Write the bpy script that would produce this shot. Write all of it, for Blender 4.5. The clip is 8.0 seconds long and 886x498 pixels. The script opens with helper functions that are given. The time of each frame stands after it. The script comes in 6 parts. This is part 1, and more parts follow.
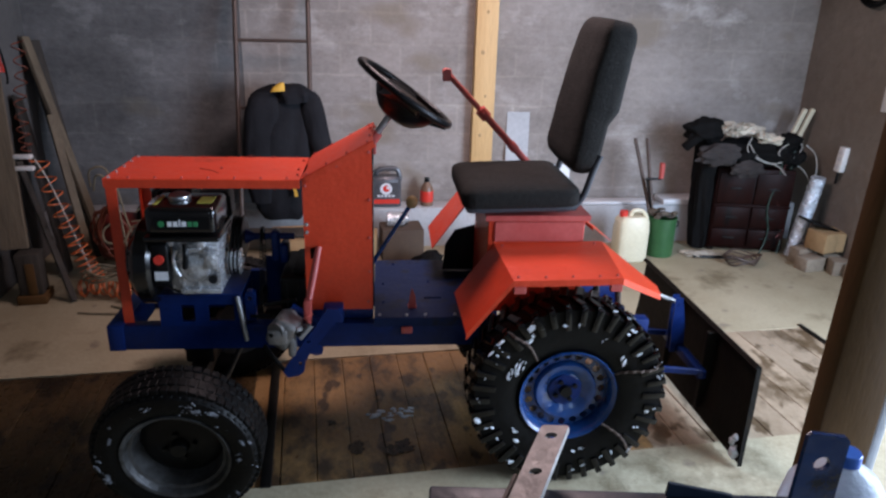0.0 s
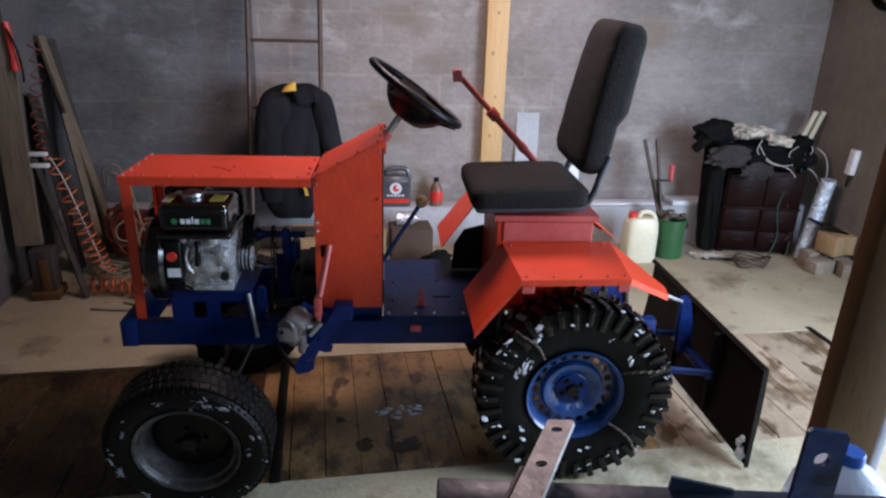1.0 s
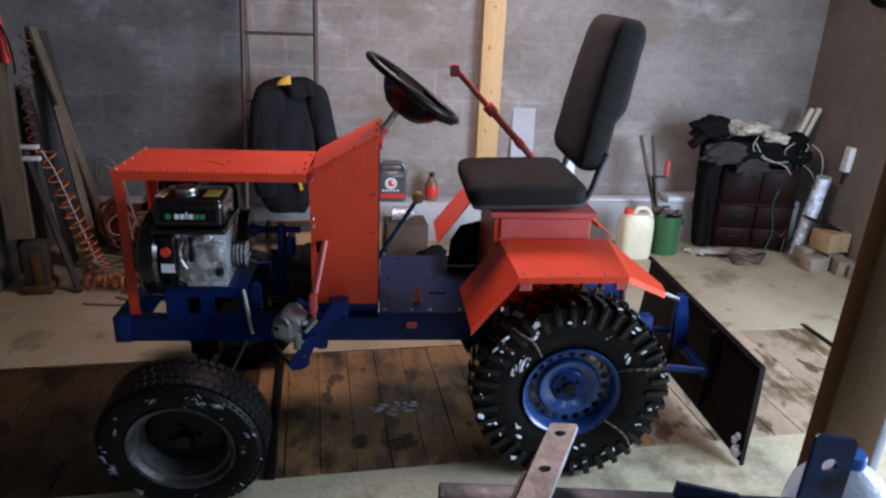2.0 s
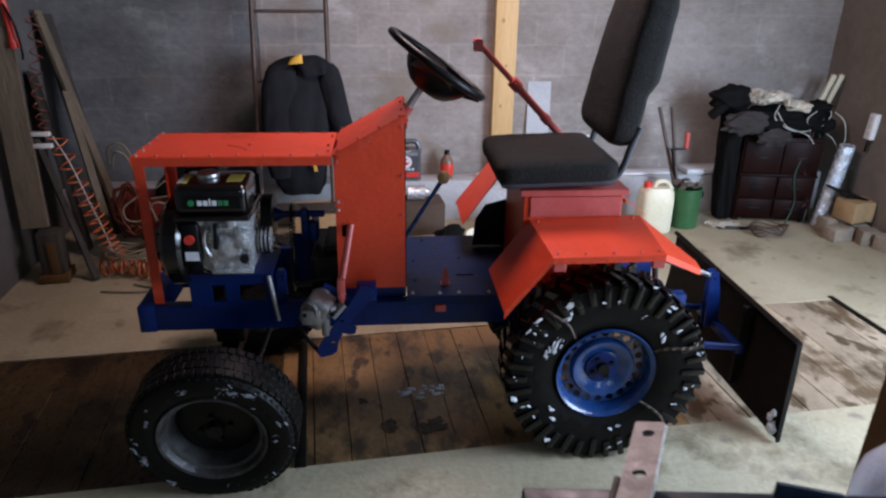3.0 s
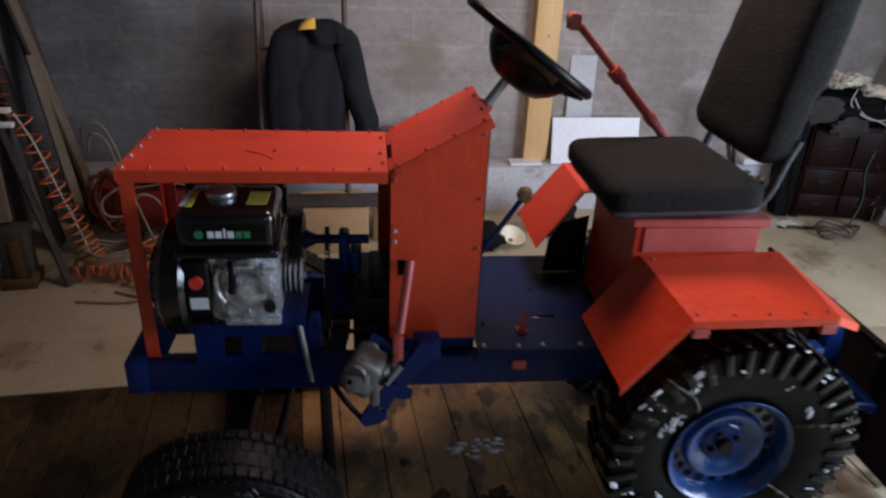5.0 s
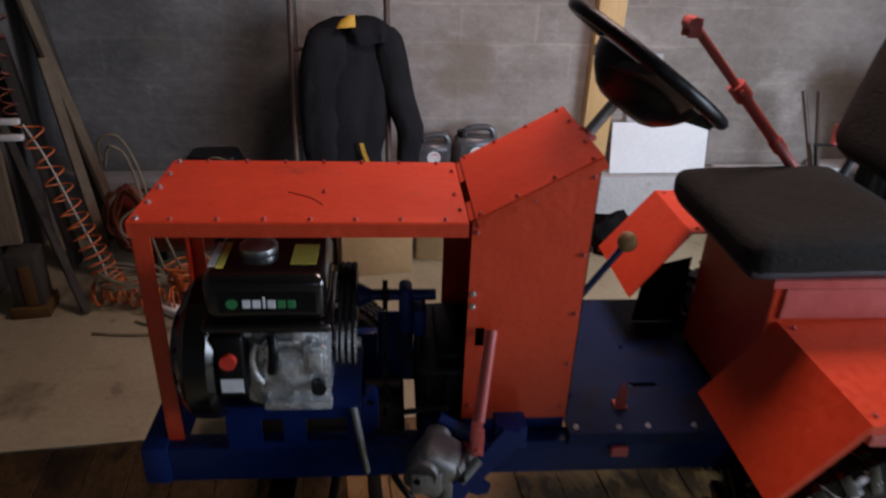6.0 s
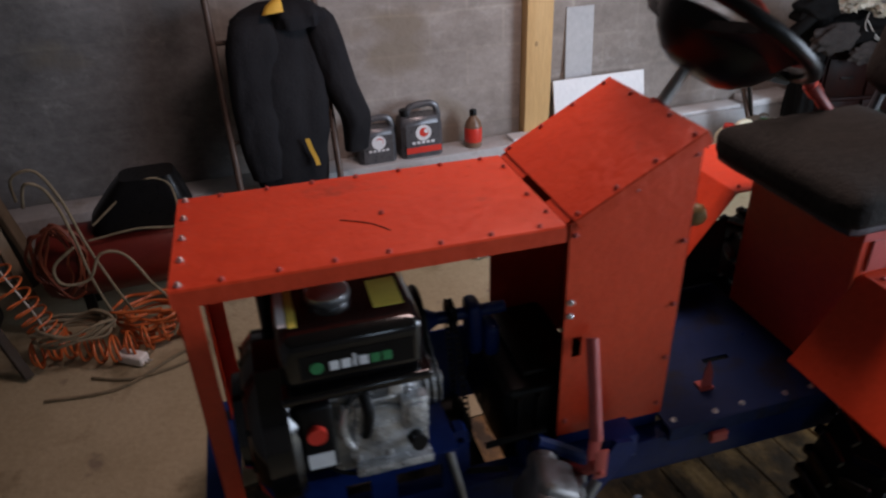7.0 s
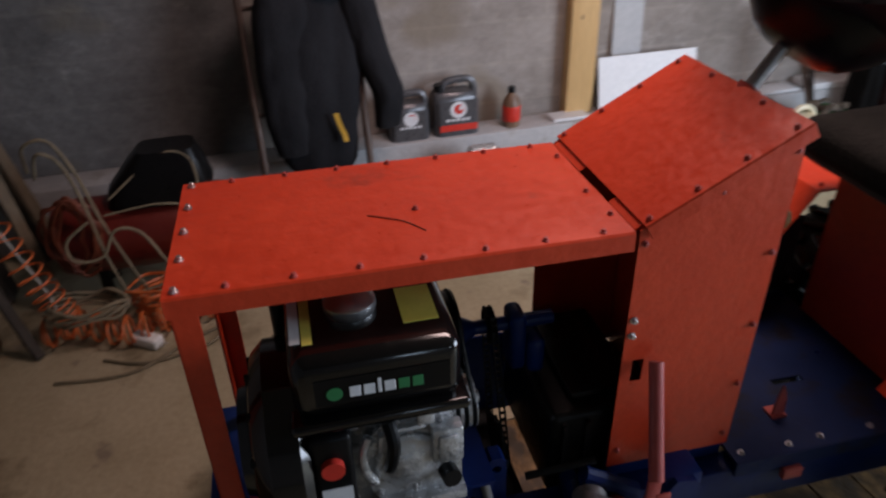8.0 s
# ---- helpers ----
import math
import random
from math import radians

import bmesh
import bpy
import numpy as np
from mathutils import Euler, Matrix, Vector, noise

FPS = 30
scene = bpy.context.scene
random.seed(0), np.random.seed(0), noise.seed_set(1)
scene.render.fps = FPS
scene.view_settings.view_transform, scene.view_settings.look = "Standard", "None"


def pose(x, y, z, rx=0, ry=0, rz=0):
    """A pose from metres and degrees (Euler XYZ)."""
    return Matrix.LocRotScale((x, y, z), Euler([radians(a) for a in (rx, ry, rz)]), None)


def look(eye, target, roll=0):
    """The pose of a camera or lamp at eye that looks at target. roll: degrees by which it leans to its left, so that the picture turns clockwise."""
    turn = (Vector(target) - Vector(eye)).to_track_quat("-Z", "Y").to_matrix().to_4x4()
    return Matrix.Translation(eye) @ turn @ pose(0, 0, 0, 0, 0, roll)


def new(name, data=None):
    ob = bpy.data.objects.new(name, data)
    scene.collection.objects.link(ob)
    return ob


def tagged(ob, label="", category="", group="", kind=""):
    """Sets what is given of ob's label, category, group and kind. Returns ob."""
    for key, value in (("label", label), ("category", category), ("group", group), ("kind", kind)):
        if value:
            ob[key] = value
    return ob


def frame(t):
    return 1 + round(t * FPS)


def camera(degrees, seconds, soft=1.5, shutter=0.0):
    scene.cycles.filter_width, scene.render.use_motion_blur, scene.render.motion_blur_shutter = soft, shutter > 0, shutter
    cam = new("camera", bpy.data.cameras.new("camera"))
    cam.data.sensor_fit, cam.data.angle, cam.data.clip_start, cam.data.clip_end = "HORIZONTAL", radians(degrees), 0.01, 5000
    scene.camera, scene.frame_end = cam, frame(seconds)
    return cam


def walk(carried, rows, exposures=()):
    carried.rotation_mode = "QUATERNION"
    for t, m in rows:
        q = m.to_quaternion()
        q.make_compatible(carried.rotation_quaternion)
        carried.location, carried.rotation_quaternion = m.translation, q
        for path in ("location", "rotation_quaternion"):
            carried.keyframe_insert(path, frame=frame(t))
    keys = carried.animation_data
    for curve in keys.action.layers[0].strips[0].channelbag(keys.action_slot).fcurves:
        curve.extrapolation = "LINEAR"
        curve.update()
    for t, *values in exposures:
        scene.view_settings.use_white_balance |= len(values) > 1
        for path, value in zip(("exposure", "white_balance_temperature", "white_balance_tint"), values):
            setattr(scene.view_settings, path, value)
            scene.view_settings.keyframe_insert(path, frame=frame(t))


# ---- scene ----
cam = camera(65.1, 8.0, 2.3, 0.8)
PATH = [
    (0, (0.921, 0.462, 1.706), (1.193, 2.319, 1.015), 1.7),
    (0.5, (0.92, 0.462, 1.701), (1.163, 2.313, 0.986), 1.5),
    (1, (0.917, 0.441, 1.71), (1.164, 2.301, 1.019), 1.9),
    (2.5, (0.891, 0.482, 1.711), (1.163, 2.323, 0.978), 2.3),
    (3, (0.834, 0.534, 1.704), (1.083, 2.363, 0.934), 0.9),
    (3.5, (0.833, 0.683, 1.681), (1.069, 2.511, 0.905), 1.9),
    (4, (0.832, 0.811, 1.683), (1.018, 2.64, 0.896), 3.6),
    (5.5, (0.552, 1.416, 1.672), (0.892, 3.168, 0.77), 2.4),
    (6, (0.547, 1.609, 1.66), (0.787, 3.375, 0.753), 2.2),
    (6.5, (0.435, 1.765, 1.639), (0.838, 3.492, 0.714), 1.6),
    (7, (0.239, 1.89, 1.65), (0.768, 3.547, 0.664), -2.1),
    (7.5, (0.171, 2.008, 1.627), (0.787, 3.627, 0.626), -0.4),
    (8, (0.27, 2.069, 1.598), (0.714, 3.715, 0.553), -1.5),
]
walk(cam, [(t, look(eye, target, roll)) for t, eye, target, roll in PATH], exposures=[(0, 0.12, 6700, 18), (2.5, 0.10, 6700, 18), (4, 0.0, 6800, 18), (5.5, -0.36, 7250, 19), (7, -0.38, 7450, 19), (8, -0.38, 7450, 19)])

# ---- light ----
scene.view_settings.exposure = 0.0
world = bpy.data.worlds.new("sky")
scene.world = world
world.use_nodes = True
wn = world.node_tree
sky = wn.nodes.new("ShaderNodeTexSky")
sky.sky_type, sky.sun_disc = "NISHITA", False
sky.sun_elevation, sky.sun_rotation = radians(25), radians(150)
wn.links.new(sky.outputs[0], wn.nodes["Background"].inputs[0])
wn.nodes["Background"].inputs[1].default_value = 0.08


def area(name, m, sx, sy, watts, colour):
    lamp = bpy.data.lights.new(name, "AREA")
    lamp.shape, lamp.size, lamp.size_y, lamp.energy, lamp.color = "RECTANGLE", sx, sy, watts, colour
    ob = new(name, lamp)
    ob.matrix_world = m
    return ob


# the lamp under the ceiling, and the sky's light in the open gateway
area("ceiling_lamp", look((1.42, 3.55, 2.64), (1.6, 3.55, 0)), 0.80, 0.80, 42, (1.0, 0.815, 0.84))
area("gateway_light", look((4.28, 1.75, 1.25), (2.2, 2.7, 0.25)), 2.0, 2.0, 252, (0.56, 0.755, 1.0))
# two unseen, assumed windows, set where they give engine and rim blue glints
for wx in (1.1, 3.0):
    area("assumed_window_light", look((wx, -1.38, 1.80), (wx - 0.2, 2.8, 0.7)), 0.55, 0.55, 7, (0.42, 0.70, 1.0))


# ---- materials ----
def surf(name, c1, c2, scale=6.0, rough=0.6, metal=0.0, bump=0.0, fine=60.0, dirt=None, dirt_at=0.6, dirt_scale=3.0,
         spread=(0.35, 0.65), stretch=(1, 1, 1), vary=0.0, world_space=False, rough_var=0.12, coat=0.0, spec=0.5, spots=None, spots_at=0.62, spots_scale=7.0, courses=0.0):
    """Two tones in soft patches, a fine grain, and dirt of a third tone; rough and bump follow the grain."""
    m = bpy.data.materials.new(name)
    m.use_nodes = True
    t = m.node_tree
    N, K = t.nodes, t.links.new
    b = N["Principled BSDF"]
    if world_space:
        co = N.new("ShaderNodeNewGeometry").outputs["Position"]
    else:
        co = N.new("ShaderNodeTexCoord").outputs["Object"]
    mp = N.new("ShaderNodeMapping")
    mp.inputs["Scale"].default_value = stretch
    K(co, mp.inputs["Vector"])
    co = mp.outputs["Vector"]

    def noise_at(s, detail=6.0, r=0.6):
        n = N.new("ShaderNodeTexNoise")
        n.inputs["Scale"].default_value, n.inputs["Detail"].default_value, n.inputs["Roughness"].default_value = s, detail, r
        K(co, n.inputs["Vector"])
        return n.outputs["Fac"]

    def span(x, lo, hi):
        r = N.new("ShaderNodeMapRange")
        r.inputs["From Min"].default_value, r.inputs["From Max"].default_value = lo, hi
        K(x, r.inputs["Value"])
        return r.outputs["Result"]

    def mix(fac, a, c):
        x = N.new("ShaderNodeMix")
        x.data_type = "RGBA"
        K(fac, x.inputs["Factor"])
        for socket, v in ((x.inputs[6], a), (x.inputs[7], c)):
            if isinstance(v, tuple):
                socket.default_value = (*v, 1)
            else:
                K(v, socket)
        return x.outputs[2]

    grain = noise_at(fine, 4.0)
    col = mix(span(noise_at(scale), *spread), c1, c2)
    gcol = mix(span(grain, 0.25, 0.8), tuple(v * 0.82 for v in c1), tuple(min(1, v * 1.12) for v in c2))
    half = N.new("ShaderNodeMix")
    half.data_type = "RGBA"
    half.inputs["Factor"].default_value = 0.4
    K(col, half.inputs[6])
    K(gcol, half.inputs[7])
    col = half.outputs[2]
    if dirt:
        col = mix(span(noise_at(dirt_scale, 8.0, 0.68), dirt_at, dirt_at + 0.12), col, dirt)
    if spots:
        col = mix(span(noise_at(spots_scale, 3.0, 0.5), spots_at, spots_at + 0.06), col, spots)
    if courses:
        # block courses showing faintly through the plaster
        sep, com = N.new("ShaderNodeSeparateXYZ"), N.new("ShaderNodeCombineXYZ")
        K(N.new("ShaderNodeNewGeometry").outputs["Position"], sep.inputs[0])
        flat = N.new("ShaderNodeMath")
        flat.operation = "ADD"
        K(sep.outputs[0], flat.inputs[0])
        K(sep.outputs[1], flat.inputs[1])
        warp = N.new("ShaderNodeMath")
        warp.operation = "MULTIPLY_ADD"
        K(noise_at(3.0, 4.0), warp.inputs[0])
        warp.inputs[1].default_value = 0.05
        K(sep.outputs[2], warp.inputs[2])
        K(flat.outputs[0], com.inputs[0])
        K(warp.outputs[0], com.inputs[1])
        br = N.new("ShaderNodeTexBrick")
        K(com.outputs[0], br.inputs["Vector"])
        for k, v in (("Scale", 1.0), ("Mortar Size", 0.014), ("Mortar Smooth", 1.0), ("Brick Width", 0.4), ("Row Height", 0.2), ("Bias", 0.0)):
            br.inputs[k].default_value = v
        br.inputs["Color1"].default_value, br.inputs["Color2"].default_value, br.inputs["Mortar"].default_value = (1 - courses, 1 - courses, 1 - courses, 1), (1, 1, 1, 1), (1 + courses, 1 + courses, 0.97 + courses, 1)
        tint = N.new("ShaderNodeMix")
        tint.data_type, tint.blend_type = "RGBA", "MULTIPLY"
        K(span(noise_at(0.8, 3.0), 0.35, 0.6), tint.inputs["Factor"])
        K(col, tint.inputs[6])
        K(br.outputs["Color"], tint.inputs[7])
        col = tint.outputs[2]
    if vary:
        info = N.new("ShaderNodeObjectInfo")
        hs = N.new("ShaderNodeHueSaturation")
        K(span(info.outputs["Random"], 0, 1), hs.inputs["Value"])
        r = hs.inputs["Value"].links[0].from_node
        r.inputs["To Min"].default_value, r.inputs["To Max"].default_value = 1 - vary, 1 + vary
        K(col, hs.inputs["Color"])
        col = hs.outputs["Color"]
    K(col, b.inputs["Base Color"])
    rr = span(grain, 0.2, 0.8)
    q = rr.node
    q.inputs["To Min"].default_value, q.inputs["To Max"].default_value = max(0.02, rough - rough_var), min(1, rough + rough_var)
    K(rr, b.inputs["Roughness"])
    b.inputs["Metallic"].default_value = metal
    b.inputs["Coat Weight"].default_value = coat
    b.inputs["Specular IOR Level"].default_value = spec
    if bump:
        add = N.new("ShaderNodeMath")
        add.operation = "MULTIPLY_ADD"
        K(noise_at(scale * 2.2, 8.0), add.inputs[0])
        add.inputs[1].default_value = 2.5
        K(grain, add.inputs[2])
        bp = N.new("ShaderNodeBump")
        bp.inputs["Strength"].default_value, bp.inputs["Distance"].default_value = bump, 0.01
        K(add.outputs[0], bp.inputs["Height"])
        K(bp.outputs["Normal"], b.inputs["Normal"])
    return m


M = dict(
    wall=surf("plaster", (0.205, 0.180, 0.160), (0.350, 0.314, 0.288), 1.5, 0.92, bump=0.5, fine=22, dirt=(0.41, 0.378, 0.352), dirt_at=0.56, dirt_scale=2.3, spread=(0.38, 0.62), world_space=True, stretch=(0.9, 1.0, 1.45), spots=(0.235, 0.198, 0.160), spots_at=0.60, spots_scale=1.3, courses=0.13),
    # cement of its own tone, darkened again for the dim left corner
    cement=surf("shade_dark_cement", (0.085, 0.083, 0.082), (0.185, 0.179, 0.176), 1.5, 0.93, bump=0.5, fine=22, dirt=(0.245, 0.238, 0.231), dirt_at=0.575, dirt_scale=2.3, spread=(0.40, 0.62), world_space=True, stretch=(0.9, 1.0, 1.45), spots=(0.135, 0.122, 0.104), spots_at=0.64, spots_scale=1.3, courses=0.13),
    leftwall=surf("dark_cement", (0.070, 0.066, 0.063), (0.125, 0.119, 0.114), 1.5, 0.93, bump=0.5, fine=22, dirt=(0.16, 0.15, 0.14), dirt_at=0.6, dirt_scale=2.3, world_space=True),
    sidewall=surf("brown_plaster", (0.165, 0.138, 0.112), (0.235, 0.202, 0.168), 1.6, 0.92, bump=0.7, fine=18, dirt=(0.27, 0.24, 0.205), dirt_at=0.6, dirt_scale=2.3, world_space=True),
    foot=surf("foundation_concrete", (0.36, 0.37, 0.38), (0.46, 0.46, 0.46), 3, 0.9, bump=0.4, fine=40, dirt=(0.25, 0.22, 0.18), dirt_at=0.62, world_space=True),
    ceiling=surf("ceiling_board", (0.10, 0.075, 0.05), (0.14, 0.105, 0.07), 2, 0.8, fine=30, world_space=True),
    floor=surf("worn_concrete", (0.30, 0.250, 0.155), (0.44, 0.382, 0.262), 1.7, 0.58, bump=0.3, fine=45, dirt=(0.185, 0.148, 0.088), dirt_at=0.54, dirt_scale=2.2, world_space=True, spots=(0.22, 0.18, 0.13), spots_at=0.66, spots_scale=6.5),
    pit=surf("pit_soil", (0.04, 0.03, 0.02), (0.07, 0.05, 0.035), 4, 0.95, world_space=True),
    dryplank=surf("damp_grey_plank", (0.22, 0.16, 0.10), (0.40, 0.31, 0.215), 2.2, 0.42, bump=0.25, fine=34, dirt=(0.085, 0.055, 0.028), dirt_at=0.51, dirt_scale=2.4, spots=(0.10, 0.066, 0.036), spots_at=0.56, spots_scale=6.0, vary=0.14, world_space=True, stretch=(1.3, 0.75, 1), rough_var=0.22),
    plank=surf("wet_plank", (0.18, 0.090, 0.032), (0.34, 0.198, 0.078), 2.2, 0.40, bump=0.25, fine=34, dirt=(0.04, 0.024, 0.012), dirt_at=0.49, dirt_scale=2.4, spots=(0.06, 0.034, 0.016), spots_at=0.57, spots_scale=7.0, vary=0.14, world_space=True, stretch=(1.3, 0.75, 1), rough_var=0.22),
    # wet brown, taken darker still for the shade around the front wheel
    soaked=surf("soaked_shaded_plank", (0.022, 0.013, 0.005), (0.088, 0.050, 0.020), 2.2, 0.32, bump=0.3, fine=34, dirt=(0.018, 0.011, 0.006), dirt_at=0.48, dirt_scale=2.2, spots=(0.02, 0.012, 0.007), spots_at=0.60, spots_scale=6.0, vary=0.14, world_space=True, stretch=(1.3, 0.75, 1), rough_var=0.24, spec=0.25),
    pine=surf("pine", (0.58, 0.35, 0.145), (0.70, 0.46, 0.21), 4, 0.6, bump=0.15, fine=26, stretch=(5, 5, 0.5), dirt=(0.42, 0.22, 0.09), dirt_at=0.66, dirt_scale=4),
    # near-black: the dim corner's shade is mixed into the board colour
    oldwood=surf("old_board", (0.018, 0.0145, 0.011), (0.048, 0.038, 0.029), 3, 0.8, bump=0.3, fine=22, stretch=(5, 5, 0.6), vary=0.3),
    palewood=surf("pale_grey_board", (0.095, 0.070, 0.045), (0.19, 0.145, 0.095), 3, 0.8, bump=0.3, fine=22, stretch=(5, 5, 0.6)),
    darkwood=surf("brown_beam", (0.082, 0.041, 0.015), (0.125, 0.066, 0.026), 2.2, 0.65, bump=0.10, fine=40, stretch=(3, 3, 0.8), spec=0.12),
    red=surf("orange_red_paint", (0.57, 0.040, 0.013), (0.70, 0.062, 0.020), 7, 0.36, bump=0.10, fine=60, dirt=(0.36, 0.04, 0.018), dirt_at=0.64, dirt_scale=6, spec=0.5, spread=(0.3, 0.7)),
    pink=surf("faded_red_paint", (0.40, 0.055, 0.045), (0.50, 0.095, 0.08), 9, 0.45, fine=60, dirt=(0.22, 0.05, 0.03), dirt_at=0.64),
    blue=surf("dark_blue_paint", (0.0012, 0.010, 0.064), (0.003, 0.020, 0.112), 6, 0.36, bump=0.06, fine=50, dirt=(0.010, 0.009, 0.012), dirt_at=0.62, dirt_scale=5, spec=0.22),
    deck=surf("scuffed_blue_deck", (0.0025, 0.011, 0.050), (0.007, 0.021, 0.080), 7, 0.50, bump=0.10, fine=50, dirt=(0.012, 0.012, 0.018), dirt_at=0.52, dirt_scale=7, spec=0.16),
    rimblue=surf("blue_wheel_paint", (0.004, 0.028, 0.110), (0.010, 0.054, 0.190), 7, 0.18, bump=0.18, fine=30, dirt=(0.006, 0.007, 0.012), dirt_at=0.57, dirt_scale=9, coat=0.4),
    rubber=surf("wet_rubber", (0.0018, 0.0018, 0.0018), (0.0035, 0.0033, 0.003), 8, 0.46, bump=0.15, fine=70, dirt=(0.006, 0.005, 0.0035), dirt_at=0.68, dirt_scale=6, rough_var=0.22, spec=0.14),
    gloss_rubber=surf("wet_lug_rubber", (0.0016, 0.0017, 0.0019), (0.0035, 0.0035, 0.0035), 8, 0.11, bump=0.09, fine=34, dirt=(0.005, 0.004, 0.003), dirt_at=0.66, dirt_scale=6, rough_var=0.06, spec=0.4),
    black=surf("black_plastic", (0.003, 0.003, 0.0035), (0.007, 0.007, 0.0075), 8, 0.34, fine=60, spec=0.18),
    gloss=surf("gloss_black_enamel", (0.003, 0.003, 0.0035), (0.005, 0.0045, 0.0045), 8, 0.15, fine=60, rough_var=0.05, coat=0.25, spec=0.5),
    dark=surf("oily_black_steel", (0.003, 0.0028, 0.0028), (0.007, 0.006, 0.005), 10, 0.42, 0.0, bump=0.1, fine=50, dirt=(0.025, 0.014, 0.007), dirt_at=0.68, spec=0.2),
    blade=surf("dark_blade_steel", (0.0045, 0.004, 0.0034), (0.011, 0.009, 0.0065), 4, 0.60, 0.0, bump=0.12, fine=45, dirt=(0.030, 0.018, 0.008), dirt_at=0.60, dirt_scale=4, spec=0.12),
    alu=surf("cast_aluminium", (0.50, 0.51, 0.52), (0.72, 0.73, 0.74), 14, 0.24, 0.62, bump=0.35, fine=40, dirt=(0.10, 0.09, 0.08), dirt_at=0.60, dirt_scale=14),
    steel=surf("bare_steel", (0.30, 0.295, 0.29), (0.48, 0.475, 0.47), 9, 0.42, 0.85, bump=0.05, fine=60, dirt=(0.22, 0.18, 0.14), dirt_at=0.62, dirt_scale=9),
    barsteel=surf("dull_flat_steel", (0.16, 0.155, 0.15), (0.30, 0.29, 0.28), 14, 0.5, 0.8, bump=0.15, fine=60, dirt=(0.12, 0.085, 0.055), dirt_at=0.58, dirt_scale=16),
    chrome=surf("chrome_cap", (0.62, 0.62, 0.63), (0.72, 0.72, 0.73), 12, 0.34, 1.0, rough_var=0.06),
    zinc=surf("zinc_bolt", (0.55, 0.55, 0.56), (0.7, 0.7, 0.7), 20, 0.32, 0.9),
    rust=surf("brown_painted_steel", (0.055, 0.036, 0.029), (0.10, 0.066, 0.05), 10, 0.5, 0.2, bump=0.05, dirt=(0.15, 0.07, 0.03), dirt_at=0.62),
    greyrim=surf("dirty_white_rim", (0.006, 0.006, 0.006), (0.062, 0.062, 0.061), 16, 0.40, 0.0, bump=0.25, dirt=(0.010, 0.008, 0.006), dirt_at=0.50, dirt_scale=12),
    cloth=surf("seat_cloth", (0.008, 0.0075, 0.0065), (0.019, 0.0175, 0.0155), 60, 0.95, bump=0.35, fine=170, spec=0.2),
    vinyl=surf("seat_vinyl", (0.018, 0.021, 0.027), (0.03, 0.034, 0.042), 9, 0.55, bump=0.15, fine=120),
    jacket=surf("jacket_cloth", (0.006, 0.0066, 0.0085), (0.013, 0.0138, 0.0165), 6, 0.85, bump=0.3, fine=90, spec=0.2),
    lining=surf("jacket_lining", (0.006, 0.007, 0.009), (0.012, 0.013, 0.016), 6, 0.9, fine=90, spec=0.2),
    yellow=surf("yellow_cloth", (0.55, 0.30, 0.03), (0.65, 0.38, 0.05), 8, 0.7),
    label_y=surf("yellow_sticker", (0.62, 0.52, 0.08), (0.72, 0.62, 0.14), 12, 0.5),
    white=surf("white_plastic", (0.76, 0.76, 0.74), (0.84, 0.84, 0.82), 6, 0.45, fine=50),
    greypanel=surf("grey_panel", (0.36, 0.37, 0.38), (0.45, 0.46, 0.47), 3, 0.5, fine=40),
    whiteboard=surf("white_panel", (0.60, 0.61, 0.62), (0.70, 0.71, 0.72), 3, 0.4, fine=40),
    cream=surf("cream_plastic", (0.62, 0.57, 0.40), (0.72, 0.67, 0.50), 5, 0.42, fine=50, dirt=(0.45, 0.38, 0.24), dirt_at=0.64),
    green=surf("green_enamel", (0.018, 0.085, 0.028), (0.035, 0.13, 0.045), 6, 0.4, dirt=(0.05, 0.05, 0.03), dirt_at=0.64),
    leaf=surf("green_print", (0.01, 0.16, 0.05), (0.02, 0.22, 0.08), 8, 0.5),
    signal=surf("red_plastic", (0.60, 0.03, 0.02), (0.70, 0.05, 0.03), 8, 0.4),
    orange=surf("orange_hose", (0.50, 0.10, 0.025), (0.66, 0.17, 0.05), 10, 0.4, fine=40, dirt=(0.25, 0.06, 0.02), dirt_at=0.62),
    tankred=surf("compressor_red", (0.09, 0.008, 0.005), (0.14, 0.012, 0.007), 6, 0.38, dirt=(0.12, 0.02, 0.012), dirt_at=0.64),
    rope=surf("dirty_rope", (0.15, 0.12, 0.075), (0.26, 0.215, 0.14), 20, 0.85, bump=0.2, fine=120),
    greycan=surf("graphite_can", (0.07, 0.072, 0.08), (0.11, 0.112, 0.12), 8, 0.32, 0.3),
    paper=surf("label_paper", (0.62, 0.63, 0.65), (0.74, 0.75, 0.76), 12, 0.5),
    carton=surf("cardboard", (0.33, 0.205, 0.095), (0.43, 0.28, 0.14), 4, 0.85, bump=0.06, fine=30),
    browncase=surf("dark_veneer", (0.005, 0.002, 0.0016), (0.022, 0.0045, 0.0035), 3, 0.42, fine=25, stretch=(4, 4, 0.7), dirt=(0.004, 0.003, 0.0028), dirt_at=0.54, spec=0.10),
    greycloth=surf("grey_brown_cloth", (0.026, 0.022, 0.021), (0.056, 0.048, 0.045), 6, 0.95, bump=0.3, fine=70, spec=0.2),
    brownbox=surf("soaked_cardboard", (0.055, 0.034, 0.022), (0.095, 0.062, 0.04), 4, 0.85, bump=0.1, fine=30),
    bag=surf("black_sack", (0.003, 0.003, 0.0032), (0.007, 0.0068, 0.0066), 6, 0.8, bump=0.4, fine=40, spec=0.1),
    rag=surf("pale_rags", (0.42, 0.36, 0.26), (0.66, 0.60, 0.50), 9, 0.9, bump=0.3, fine=70, dirt=(0.14, 0.09, 0.05), dirt_at=0.58, dirt_scale=9, vary=0.35),
